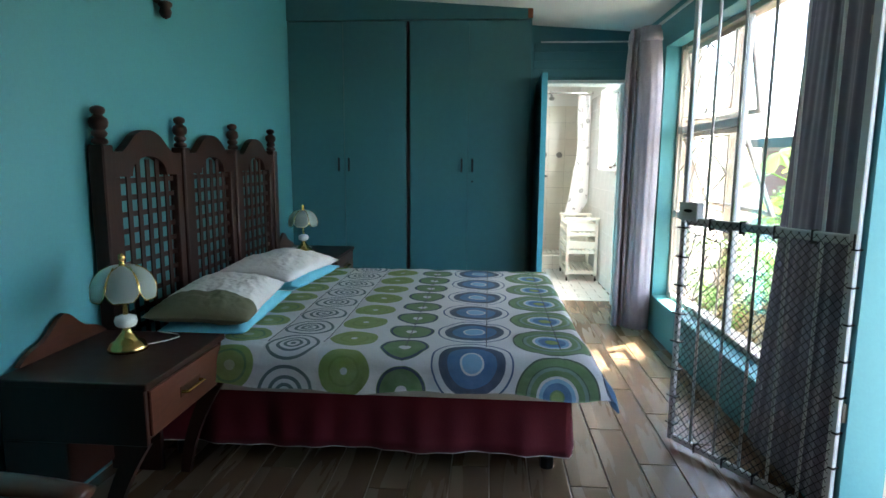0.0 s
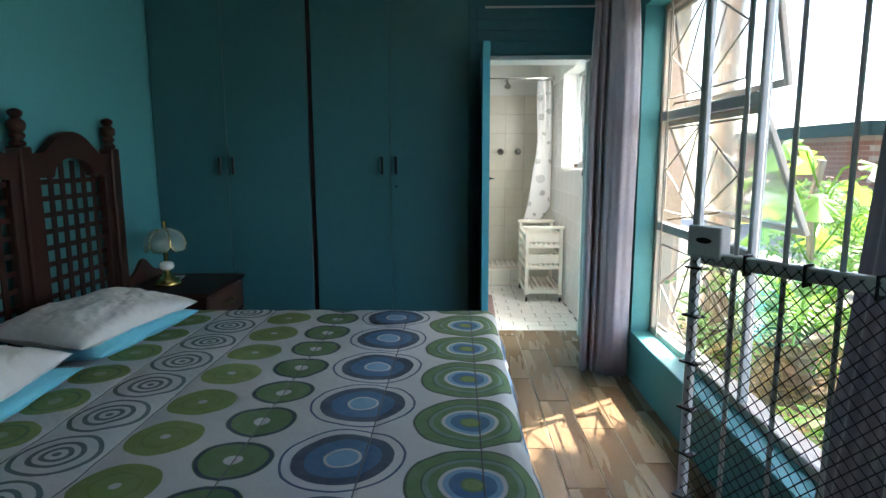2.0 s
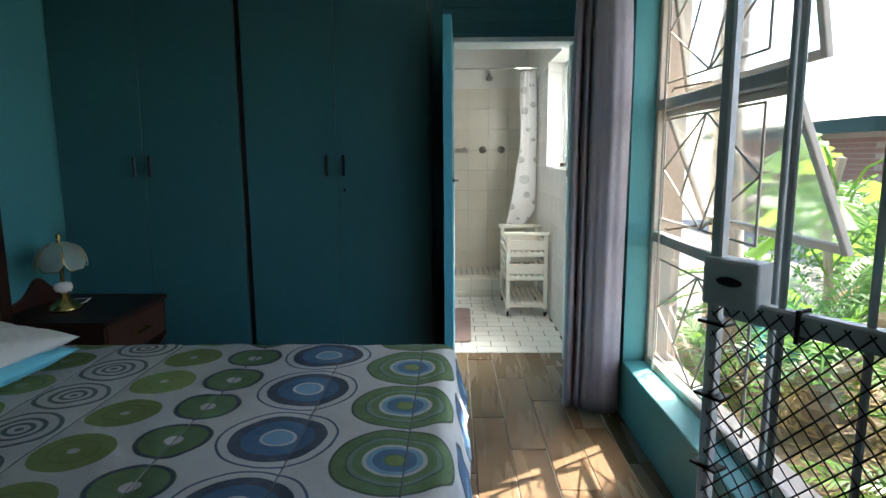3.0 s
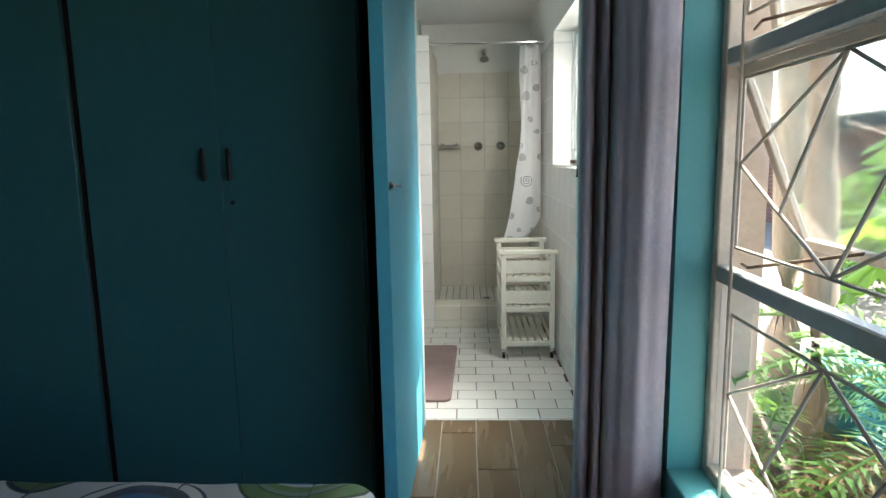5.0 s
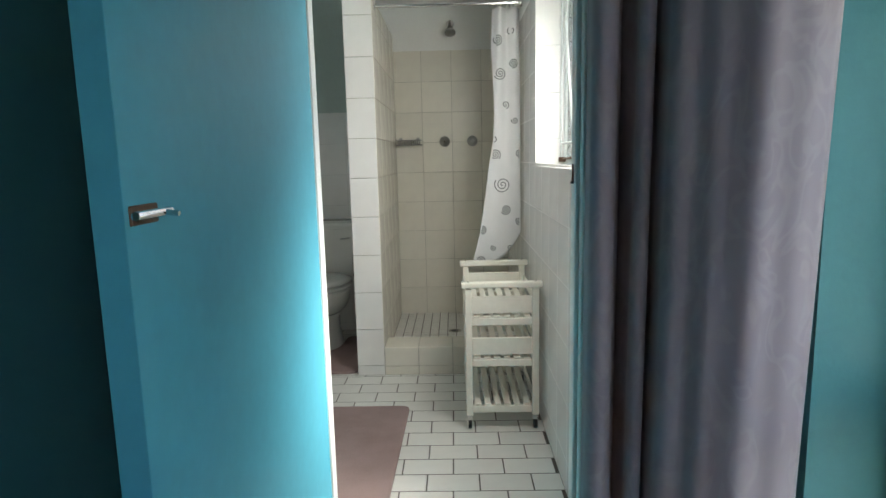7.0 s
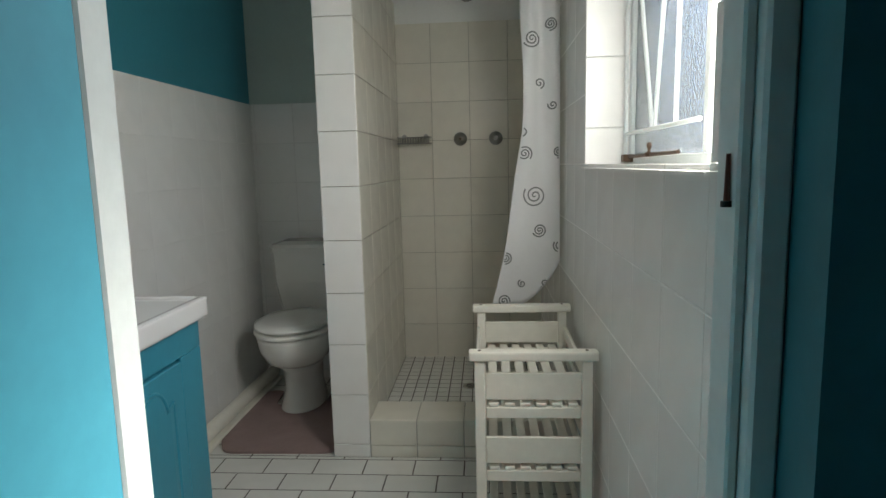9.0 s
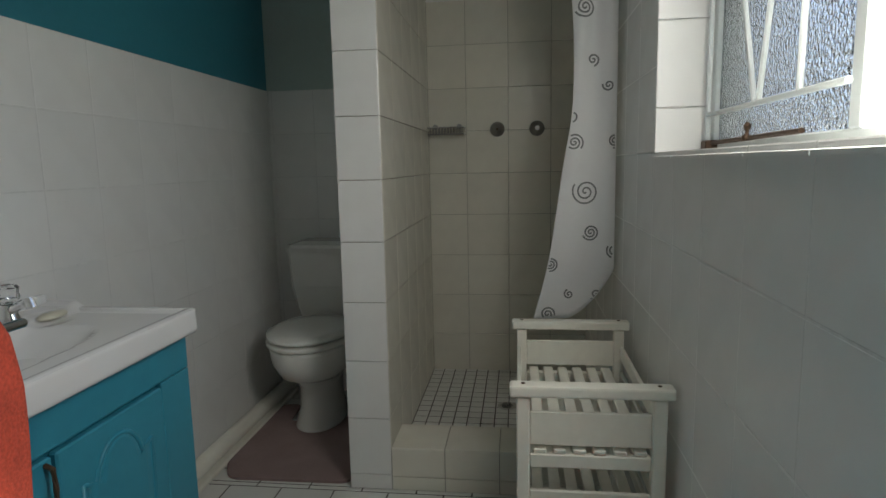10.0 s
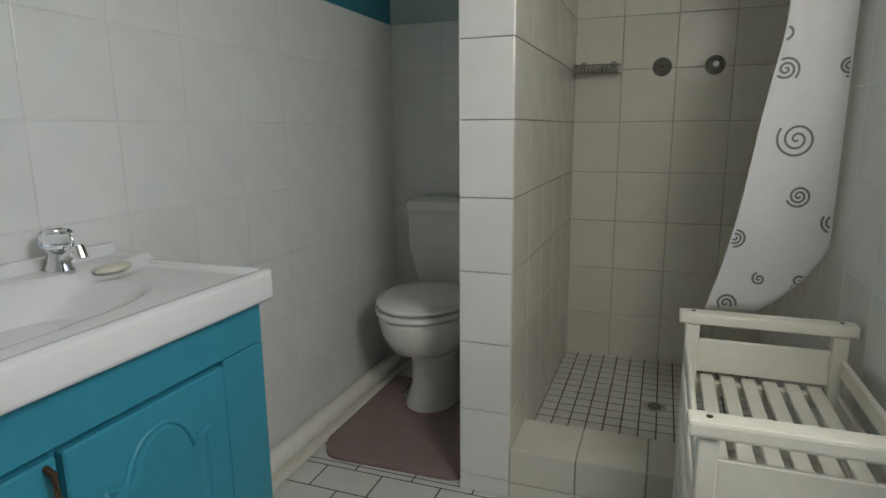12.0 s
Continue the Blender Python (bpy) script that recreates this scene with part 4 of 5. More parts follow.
# ---- vanity ----
vanity = thing("vanity_cabinet", "peacock blue vanity cabinet with arched panel doors", "cabinet", place=(0, 0, 0))
VX, VY0, VY1 = 0.343, 5.78, 6.665
part("body", box(BX0 + 0.01, VX - 0.02, VY0, VY1, 0.0, 0.80, 0.002), M_VAN, vanity)
part("face_frame", box(VX - 0.02, VX - 0.002, VY0, VY1, 0.712, 0.80, 0.002), M_VAN, vanity)
for y0, y1 in ((VY1 - 0.125, VY1), (VY0, VY0 + 0.10)):
    part("face_stile", box(VX - 0.02, VX - 0.002, y0, y1, 0.0, 0.710, 0.002), M_VAN, vanity)


def cabinet_door(y0, y1, handle_y):
    d = part("door", box(VX - 0.019, VX + 0.001, y0, y1, 0.06, 0.702, 0.004), M_VAN, vanity)
    c, hw = (y0 + y1) / 2, (y1 - y0) / 2 - 0.058

    def outline(k, n=40):
        """Cathedral arch round a raised panel."""
        pts = [(c - hw * k, 0.12 + 0.02 * (1 - k)), (c + hw * k, 0.12 + 0.02 * (1 - k))]
        for i in range(n + 1):
            a = 1 - 2 * i / n
            e = abs(a)
            z = 0.585 + 0.075 * max(0.0, 1 - (e / 0.66) ** 2) ** 0.6 + 0.018 * max(0.0, (e - 0.66) / 0.34) ** 1.5
            pts.append((c + hw * k * a, z - 0.03 * (1 - k)))
        return pts
    o = outline(1.0)
    bead, n = [], len(o)
    for i, (y, z) in enumerate(o):
        t = Vector((0, o[(i + 1) % n][0] - o[i - 1][0], o[(i + 1) % n][1] - o[i - 1][1])).normalized()
        side = Vector((1, 0, 0)).cross(t)
        bead.append([Vector((VX + 0.001, y, z)) + Vector((0.005 * math.sin(a), 0, 0)) + side * 0.006 * math.cos(a) for a in (math.tau * j / 8 for j in range(8))])
    part("moulding", loft(bead + [bead[0]], cap=False), M_VAN, d, smooth=True)
    rings = [[(VX + x, y, z) for y, z in outline(k)] for k, x in ((0.90, 0.0), (0.86, 0.005), (0.70, 0.007))]
    part("raised_panel", loft(rings), M_VAN, d)
    if handle_y:
        part("handle", tube([(VX, handle_y, 0.692), (VX + 0.016, handle_y, 0.686), (VX + 0.019, handle_y, 0.645), (VX + 0.016, handle_y, 0.604), (VX, handle_y, 0.598)], 0.0055), M_RUST, d, "tarnished bronze handle")


cabinet_door(6.192, 6.537, None)
cabinet_door(5.80, 6.182, 6.163)
basin = thing("vanity_basin", "white cast marble basin top with moulded bowl", "basin", place=(0, 0, 0))


def basin_top(u, v):
    x, y = BX0 + 0.008 + (VX + 0.022 - BX0 - 0.008) * u, VY0 - 0.01 + (VY1 + 0.03 - VY0) * v
    cx, cy = 0.125, 6.16
    a, b = (x - cx) / 0.145, (y - cy) / 0.36
    e = (abs(a) ** 3 + abs(b) ** 3) ** (1 / 3)
    z = 0.860 + 0.018 * min(1.0, max(0.0, (0.045 - x) / 0.03))
    if e < 1:
        z -= 0.10 * min(1.0, (1 - e) * 1.9) ** 0.8
    dish = ((x - 0.04) / 0.05) ** 2 + ((y - 6.55) / 0.075) ** 2
    if dish < 1:
        z -= 0.006 * (1 - dish)
    rim = max(0.0, 1 - min(VY1 + 0.02 - y, VX + 0.022 - x) / 0.03)
    z += 0.007 * min(1, max(0, rim)) ** 0.5
    return (x, y, z)


bm = sheet(basin_top, 60, 90)
part("bowl", bm, M_CAST, basin, smooth=True)
rim = box(VX - 0.004, VX + 0.024, VY0 - 0.01, VY1 + 0.022, 0.802, 0.870, 0.012, seg=3)
box(BX0 + 0.008, VX - 0.004, VY1 - 0.004, VY1 + 0.022, 0.802, 0.870, 0.012, bm=rim, seg=3)
part("rim", rim, M_CAST, basin, smooth=True)
part("upstand", box(BX0 + 0.008, BX0 + 0.026, VY0, VY1 + 0.012, 0.845, 0.905, 0.006, seg=2), M_CAST, basin, smooth=True)
part("underside", box(BX0 + 0.01, VX - 0.004, VY0, VY1 - 0.004, 0.801, 0.806), M_CAST, basin)
tap = thing("basin_tap", "chrome basin tap with a clear acrylic knob", "tap", place=(-0.012, 6.49, 0.876))
part("body", loft([[(0.032 * math.cos(a) * k, 0.024 * math.sin(a) * k, z) for a in (math.tau * j / 16 for j in range(16))] for k, z in ((1, 0), (1, 0.008), (0.8, 0.022), (0.62, 0.04), (0.5, 0.05))]), M_CHROME, tap, smooth=True)
part("spout", tube([(0.0, 0, 0.020), (0.028, -0.003, 0.036), (0.052, -0.007, 0.047), (0.076, -0.011, 0.054)], 0.0115, seg=12), M_CHROME, tap, smooth=True)
part("nozzle", rod((0.072, -0.0105, 0.062), (0.082, -0.0125, 0.038), 0.0115, seg=14), M_CHROME, tap)
part("knob", lathe([(0.012, 0.050), (0.029, 0.054), (0.032, 0.060), (0.029, 0.070), (0.031, 0.084), (0.026, 0.090), (0.010, 0.092)], seg=8), M_ACRYL, tap, "clear faceted knob")
part("knob_cap", rod((0, 0, 0.092), (0, 0, 0.095), 0.013, seg=14), M_CHROME, tap)
soap = lathe([(0.010, 0.0), (0.024, 0.004), (0.027, 0.010), (0.022, 0.016), (0.008, 0.019)], (0.035, 6.575, 0.862), seg=20, sx=0.85, sy=1.75)
tagged(part("soap_bar", soap, M_SOAP, smooth=True), "worn cream soap bar lying on the basin top", "soap")

# ---- toilet ----
toilet = thing("toilet", "white ceramic close-coupled toilet with closed lid", "toilet", place=(0.262, 8.295, 0))
toilet.scale = (1.07, 1.2, 1.06)


def egg(a, front, back, half, z, dy=0.0):
    c, s = math.cos(a), math.sin(a)
    return (half * c, dy + (-front * -s if s < 0 else back * s), z)


def ring(z, front, back, half, dy=-0.36, n=32):
    return [egg(math.tau * k / n, front, back, half, z, dy) for k in range(n)]


part("pedestal", loft([ring(0.0, 0.13, 0.22, 0.105, -0.33), ring(0.02, 0.13, 0.22, 0.105, -0.33), ring(0.10, 0.10, 0.20, 0.085, -0.32), ring(0.20, 0.10, 0.20, 0.088, -0.32), ring(0.255, 0.15, 0.20, 0.115, -0.33)]), M_CERAMIC, toilet, smooth=True)
part("bowl", loft([ring(0.235, 0.12, 0.20, 0.10, -0.33), ring(0.28, 0.185, 0.20, 0.145), ring(0.34, 0.22, 0.20, 0.172), ring(0.395, 0.232, 0.20, 0.180), ring(0.415, 0.232, 0.20, 0.180)]), M_CERAMIC, toilet, smooth=True)
part("seat", loft([ring(0.418, 0.238, 0.17, 0.186), ring(0.424, 0.244, 0.175, 0.191), ring(0.436, 0.244, 0.175, 0.191), ring(0.441, 0.238, 0.17, 0.186)]), M_CERAMIC, toilet, smooth=True)
part("lid", loft([ring(0.449, 0.236, 0.17, 0.184), ring(0.454, 0.242, 0.175, 0.189), ring(0.466, 0.240, 0.175, 0.187), ring(0.478, 0.19, 0.14, 0.15), ring(0.481, 0.09, 0.07, 0.08)]), M_CERAMIC, toilet, smooth=True)
part("cistern", loft([[(sx * (w / 2), y, z) for sx, y in ((-1, -0.005), (1, -0.005), (1, -d + 0.02), (0.9, -d), (-0.9, -d), (-1, -d + 0.02))] for w, d, z in ((0.30, 0.14, 0.42), (0.32, 0.15, 0.46), (0.37, 0.165, 0.60), (0.385, 0.17, 0.76))]), M_CERAMIC, toilet)
part("cistern_lid", loft([[(sx * (w / 2), y, z) for sx, y in ((-1, -0.003), (1, -0.003), (1, -d + 0.03), (0.86, -d), (-0.86, -d), (-1, -d + 0.03))] for w, d, z in ((0.40, 0.182, 0.762), (0.405, 0.185, 0.785), (0.39, 0.178, 0.80), (0.30, 0.13, 0.812))]), M_CERAMIC, toilet)
part("flush_lever", tube([(0.15, -0.168, 0.70), (0.15, -0.185, 0.70), (0.09, -0.188, 0.695)], 0.006), M_CHROME, toilet, "chrome flush lever")


def mat_outline(points, r=0.05, n=6):
    """Rounds the corners of an outline."""
    out = []
    for i, p in enumerate(points):
        p, a, b = Vector(p), Vector(points[i - 1]), Vector(points[(i + 1) % len(points)])
        p0, p1 = p + (a - p).normalized() * r, p + (b - p).normalized() * r
        for k in range(n + 1):
            t = k / n
            q = p0 * (1 - t) ** 2 + p * 2 * t * (1 - t) + p1 * t * t
            out.append(q)
    return out


def rug(name, label, points, z=0.001, h=0.012):
    o = mat_outline(points)
    bm = loft([[(p.x, p.y, z) for p in o], [(p.x, p.y, z + h) for p in o], [(c.x, c.y, z + h + 0.003) for c in ((p * 0.97 + sum(o, Vector((0, 0))) / len(o) * 0.03) for p in o)]], cap=True)
    return tagged(part(name, bm, M_PINK), label, "bath mat", "pink bath mats")


rug("pedestal_mat", "dusty pink pedestal mat round the toilet foot", [(0.06, 7.335), (0.565, 7.345), (0.565, 8.1), (0.39, 8.1), (0.38, 7.86), (0.115, 7.86), (0.10, 8.08), (-0.01, 8.06), (-0.005, 7.47)])
rug("bath_mat", "worn dusty pink bath mat on white floor tiles", [(0.33, 5.86), (0.905, 5.86), (0.925, 6.83), (0.37, 6.83)])
pipe = tagged(part("floor_pipe", tube([(BX0 + 0.045, 6.70, 0.06), (BX0 + 0.045, 8.0, 0.052), (BX0 + 0.05, 8.29, 0.05)], 0.035, seg=14), M_TROL, smooth=True), "white painted pipe along the foot of the wall", "pipe")
tagged(part("pipe_ledge", box(BX0 + 0.009, BX0 + 0.10, 6.68, NY - 0.012, 0.0, 0.024, 0.006), M_TROL), "white painted ledge under the pipe", "ledge")

# ---- shower ----
rod_sh = thing("shower_rail", "chrome shower rail between pillar and wall", "shower rail", place=(0, 7.42, 2.15))
part("rod", rod((0.735, 0, 0), (BX1 - 0.01, 0, 0), 0.0095, seg=12), M_CHROME, rod_sh)
for x in (0.742, BX1 - 0.014):
    part("flange", rod((x - 0.005, 0, 0), (x + 0.005, 0, 0), 0.022, seg=16), M_CHROME, rod_sh)
shower_curtain = thing("shower_curtain", "white shower curtain with grey spirals, drawn to the wall", "shower curtain", place=(0, 0, 0))


def cloth_y(x, z):
    """How far the hanging cloth stands into the shower."""
    w = max(0.0, (z - 0.5) / 1.62)
    return 7.43 + (0.0015 + 0.026 * w ** 2.6) * math.sin((x - 1.49) * (34 + 40 * w) + 1.2) + 0.05 * (1 - w) * (x - 1.25) / 0.33


def cloth_span(z):
    w = max(0.0, (z - 0.5) / 1.62)
    return 1.415 - 0.135 * max(0.0, (1.4 - z) / 0.75) ** 1.2 + 0.006 * math.sin(z * 9), 1.576 - 0.01 * w


def cloth_at(u, v):
    """u across from the free edge to the wall, v from the hem up to the rail."""
    hem = 0.645 + 0.008 * math.sin(u * 5) + 0.20 * max(0, (u - 0.4) / 0.6) ** 1.5
    z = hem + (2.125 - hem) * v
    x0, x1 = cloth_span(z)
    x = x0 + (x1 - x0) * u
    return Vector((x, cloth_y(x, z), z))


part("cloth", sheet(lambda u, v: cloth_at(u, v), 90, 60, 0.002), M_SHCURT, shower_curtain, smooth=True)


def spiral(x, z, size, turns=2.6, spin=0.0):
    """A printed spiral that lies on the cloth."""
    bm = bmesh.new()
    n = 64
    lo, hi = [], []
    for i in range(n + 1):
        t = i / n
        a = spin - turns * math.tau * t
        for store, r in ((lo, size * t - 0.0031), (hi, size * t + 0.0031)):
            r = max(0.0005, r)
            px, pz = x + r * math.cos(a), z + r * math.sin(a)
            x0, x1 = cloth_span(pz)
            u = (px - x0) / (x1 - x0)
            hem = 0.645 + 0.008 * math.sin(u * 5) + 0.20 * max(0, (u - 0.4) / 0.6) ** 1.5
            store.append(bm.verts.new((px, cloth_y(px, pz) - 0.0035, pz)) if x0 + 0.003 < px < x1 - 0.003 and pz > hem + 0.004 else None)
    for i in range(n):
        q = (lo[i], lo[i + 1], hi[i + 1], hi[i])
        if all(q):
            bm.faces.new(q)
    return bm


for x, z, s, sp in ((1.466, 1.126, 0.049, 0), (1.486, 0.976, 0.030, 1), (1.341, 0.859, 0.026, 2), (1.409, 0.745, 0.018, 0), (1.33, 0.67, 0.032, 1), (1.508, 0.742, 0.022, 2),
                    (1.423, 1.303, 0.032, 3), (1.414, 1.395, 0.024, 1), (1.565, 1.306, 0.025, 2), (1.575, 0.906, 0.030, 0), (1.455, 1.765, 0.035, 1), (1.486, 1.59, 0.022, 3), (1.44, 1.95, 0.030, 2), (1.52, 2.0, 0.022, 0), (1.54, 1.5, 0.020, 1), (1.53, 1.82, 0.026, 2)):
    part("spiral_print", spiral(x, z, s, 2.6 if s > 0.024 else 1.7, sp), M_SPIRAL, shower_curtain)
for k in range(7):
    x = 1.40 + 0.022 * k
    ringm = tube([(x, 7.42 + 0.017 * math.cos(a), 2.142 + 0.020 * math.sin(a)) for a in (math.tau * j / 12 for j in range(13))], 0.0022, seg=5)
    part("ring", ringm, M_CHROME, shower_curtain)
shower_head = thing("wall_shower", "chrome shower head on a bent arm", "shower head", place=(1.17, BY1 - 0.008, 2.27))
part("flange", rod((0, 0, 0), (0, -0.008, 0), 0.028, seg=18), M_CHROME, shower_head)
part("arm", tube([(0, 0, 0), (0, -0.10, 0.0), (0, -0.16, -0.025), (0, -0.20, -0.06)], 0.010, seg=10), M_DULL, shower_head, smooth=True)
b = lathe([(0.012, 0.0), (0.020, 0.012), (0.016, 0.022), (0.034, 0.05), (0.040, 0.062), (0.036, 0.066)], seg=20)
bmesh.ops.transform(b, matrix=Matrix.Translation((0, -0.195, -0.055)) @ Matrix.Rotation(radians(145), 4, "X"), verts=b.verts[:])
part("rose", b, M_DULL, shower_head, smooth=True)
for x, lab in ((1.112, "chrome shower tap rosette without its handle"), (1.322, "chrome shower tap with a small knob")):
    k = thing("shower_tap", lab, "tap", "shower taps", (x, BY1 - 0.008, 1.415))
    b = lathe([(0.040, 0.0), (0.040, 0.004), (0.032, 0.014), (0.014, 0.022), (0.013, 0.028)], seg=22)
    bmesh.ops.transform(b, matrix=Matrix.Rotation(radians(90), 4, "X"), verts=b.verts[:])
    part("rosette", b, M_DULL, k, smooth=True)
    part("spindle", rod((0, -0.026, 0), (0, -0.05 if x > 1.2 else -0.034, 0), 0.012 if x > 1.2 else 0.006, seg=12), M_DULL if x > 1.2 else M_RUST, k)
rack = thing("soap_rack", "chrome wire soap rack on the shower tiles", "soap rack", place=(0.748, BY1 - 0.009, 1.415))
for z, d in ((0.012, 0.09), (-0.022, 0.085)):
    part("rim", tube([(0.0, -0.002, z), (0.0, -d, z), (0.19, -d, z), (0.19, -0.002, z)], 0.0042, seg=6), M_DULL, rack)
for k in range(1, 12):
    x = 0.19 * k / 12
    part("wire", tube([(x, -0.003, 0.012), (x, -0.004, -0.022), (x, -0.085, -0.022), (x, -0.09, 0.012)], 0.0026, seg=5), M_DULL, rack)
for x in (0.03, 0.16):
    part("suction_mount", rod((x, 0.0, 0.02), (x, -0.008, 0.02), 0.014, seg=12), M_DULL, rack)
drain = thing("shower_drain", "round chrome drain grating in the shower floor", "drain", place=(1.165, 7.98, 0.0745))
part("plate", rod((0, 0, 0), (0, 0, 0.004), 0.045, seg=24), M_CHROME, drain)
for k in range(-2, 3):
    part("slot", box(-0.03 + 0.006 * abs(k), 0.03 - 0.006 * abs(k), k * 0.014 - 0.003, k * 0.014 + 0.003, 0.003, 0.0046), M_BLACK, drain)

# ---- trolley ----
TX0, TX1, TY0, TY1 = 1.213, 1.566, 6.565, 7.185
trolley = thing("kitchen_trolley", "white painted wooden trolley with slatted shelves on castors", "trolley", place=(0, 0, 0))
for x in (TX0 + 0.02, TX1 - 0.02):
    for y, zt in ((TY0 + 0.018, 0.69), (TY1 - 0.018, 0.69)):
        part("leg", box(x - 0.016, x + 0.016, y - 0.016, y + 0.016, 0.07, zt, 0.003), M_TROL, trolley)
        c = part("castor", rod((x - 0.008, y, 0.024), (x + 0.008, y, 0.024), 0.023, seg=16), M_BLACK, trolley, "small black castor")
        part("fork", box(x - 0.013, x + 0.013, y - 0.010, y + 0.010, 0.044, 0.07, 0.002), M_CHROME, c)
for y in (TY0 + 0.018, TY1 - 0.018):
    hr = part("handle_rail", box(TX0 - 0.012, TX1 + 0.012, y - 0.022, y + 0.022, 0.69, 0.718, 0.006, seg=2), M_TROL, trolley)
    for x in (TX0 + 0.02, TX1 - 0.02):
        part("screw_cap", rod((x, y, 0.7175), (x, y, 0.7195), 0.005, seg=8), M_RUST, hr)
for n_, zs in enumerate((0.545, 0.345, 0.115)):
    for y in (TY0 + 0.012, TY1 - 0.034):
        part("shelf_rail", box(TX0 + 0.036, TX1 - 0.036, y, y + 0.022, zs - 0.035, zs, 0.003), M_TROL, trolley)
        if n_ < 2:
            yy = TY0 + 0.014 if y < 7 else TY1 - 0.026
            part("end_board", box(TX0 + 0.036, TX1 - 0.036, yy, yy + 0.012, zs + 0.022, zs + 0.105, 0.002), M_TROL, trolley)
    for x in (TX0 + 0.005, TX1 - 0.017):
        part("side_rail", box(x, x + 0.012, TY0 + 0.034, TY1 - 0.034, zs - 0.035, zs + 0.005, 0.003), M_TROL, trolley)
        if n_ < 2:
            part("side_board", box(x, x + 0.012, TY0 + 0.034, TY1 - 0.034, zs + 0.05, zs + 0.09, 0.003), M_TROL, trolley)
    for k in range(6):
        x = TX0 + 0.045 + k * (TX1 - TX0 - 0.12) / 5
        part("slat", box(x, x + 0.03, TY0 + 0.013, TY1 - 0.013, zs + 0.001, zs + 0.012, 0.002), M_TROL, trolley)

# ---- bathroom window ----
bwin = thing("window_2", "small steel bathroom window with obscure glass, half open", "window")
tagged(bwin, kind="structure")
bx = 1.728
by0, by1, bz0, bz1 = BWIN[0] + 0.002, BWIN[1] - 0.002, BWIN[2] + 0.01, BWIN[3]
for nm, y0, y1, z0, z1 in (("frame", by0, by0 + 0.03, bz0, bz1), ("frame", by1 - 0.03, by1, bz0, bz1), ("frame", by0 + 0.03, by1 - 0.03, bz0, bz0 + 0.03), ("frame", by0 + 0.03, by1 - 0.03, bz1 - 0.03, bz1), ("mullion", 6.19, 6.225, bz0 + 0.03, bz1 - 0.03)):
    part(nm, box(bx, bx + 0.035, y0, y1, z0, z1, 0.003), M_JAMB, bwin)
for y0, y1 in ((6.225, by1 - 0.03),):
    part("pane", box(bx + 0.014, bx + 0.018, y0, y1, bz0 + 0.03, bz1 - 0.03), M_OBSC, bwin)
m = Matrix.Translation((bx + 0.03, 6.195, 0)) @ Matrix.Rotation(radians(112), 4, "Z")
for nm, b, mm in (("sash", box(0, 0.02, -0.45, -0.42, bz0 + 0.02, bz1 - 0.02, 0.003), M_JAMB), ("sash", box(0, 0.02, -0.03, 0.0, bz0 + 0.02, bz1 - 0.02, 0.003), M_JAMB),
                  ("sash", box(0, 0.02, -0.42, -0.03, bz0 + 0.02, bz0 + 0.05, 0.003), M_JAMB), ("sash", box(0, 0.02, -0.42, -0.03, bz1 - 0.05, bz1 - 0.02, 0.003), M_JAMB), ("pane", box(0.008, 0.012, -0.42, -0.03, bz0 + 0.05, bz1 - 0.05), M_OBSC)):
    bmesh.ops.transform(b, matrix=m, verts=b.verts[:])
    part(nm, b, mm, bwin)
for p0, p1 in (((by1 - 0.05, bz0 + 0.10), (6.19, bz0 + 0.10)), ((by1 - 0.05, bz0 + 0.01), (by1 - 0.05, bz1 - 0.02)), ((6.55, bz0 + 0.10), (by1 - 0.08, bz1 - 0.02)), ((6.53, bz0 + 0.10), (6.38, bz1 - 0.02)), ((6.35, bz0 + 0.10), (6.33, bz1 - 0.02)), ((by1 - 0.05, bz0 + 0.45), (6.66, bz1 - 0.02))):
    part("bar", rod((bx - 0.02, *p0), (bx - 0.02, *p1), 0.006, seg=7), M_JAMB, bwin)
stay = part("stay", rod((bx - 0.012, by1 - 0.04, bz0 + 0.028), (bx - 0.012, 6.35, bz0 + 0.034), 0.0055, seg=7), M_RUST, bwin, "bronze casement stay")
part("stay_knob", lathe([(0.010, 0.0), (0.011, 0.010), (0.004, 0.014), (0.004, 0.022), (0.007, 0.026), (0.008, 0.033), (0.003, 0.040)], (bx - 0.014, 6.60, bz0 + 0.026), seg=12), M_RUST, stay, smooth=True)
part("stay_pivot", box(bx - 0.03, bx + 0.004, by1 - 0.07, by1 - 0.03, bz0 + 0.012, bz0 + 0.036, 0.003), M_RUST, stay)

# ---- towel behind the door frame ----
towel = thing("towel", "red and orange towel draped over a chrome arm by the door", "towel", place=(0.505, PY1 + 0.012, 0))


def towel_at(u, v):
    """v runs down the front, over the arm and down the back."""
    side, drop = (1, 1 - 2 * v) if v < 0.5 else (-1, 2 * v - 1)
    out = 0.010 + 0.012 * min(1.0, drop * 6) + 0.007 * math.sin(u * 16 + 2 * drop) * drop
    return (side * out * (1 if 0 < drop else 0), 0.05 + 0.28 * u + 0.006 * math.sin(drop * 7), 1.03 - 0.58 * drop ** 1.0 + 0.004 * math.sin(u * 21))


part("cloth", sheet(towel_at, 40, 48, 0.006), M_TOWEL, towel, smooth=True)
arm = part("towel_arm", rod((0, 0.0, 1.018), (0, 0.37, 1.018), 0.007, seg=12), M_CHROME, towel, "chrome towel arm")
part("flange", rod((0, 0.0, 1.018), (0, 0.008, 1.018), 0.022, seg=16), M_CHROME, arm)

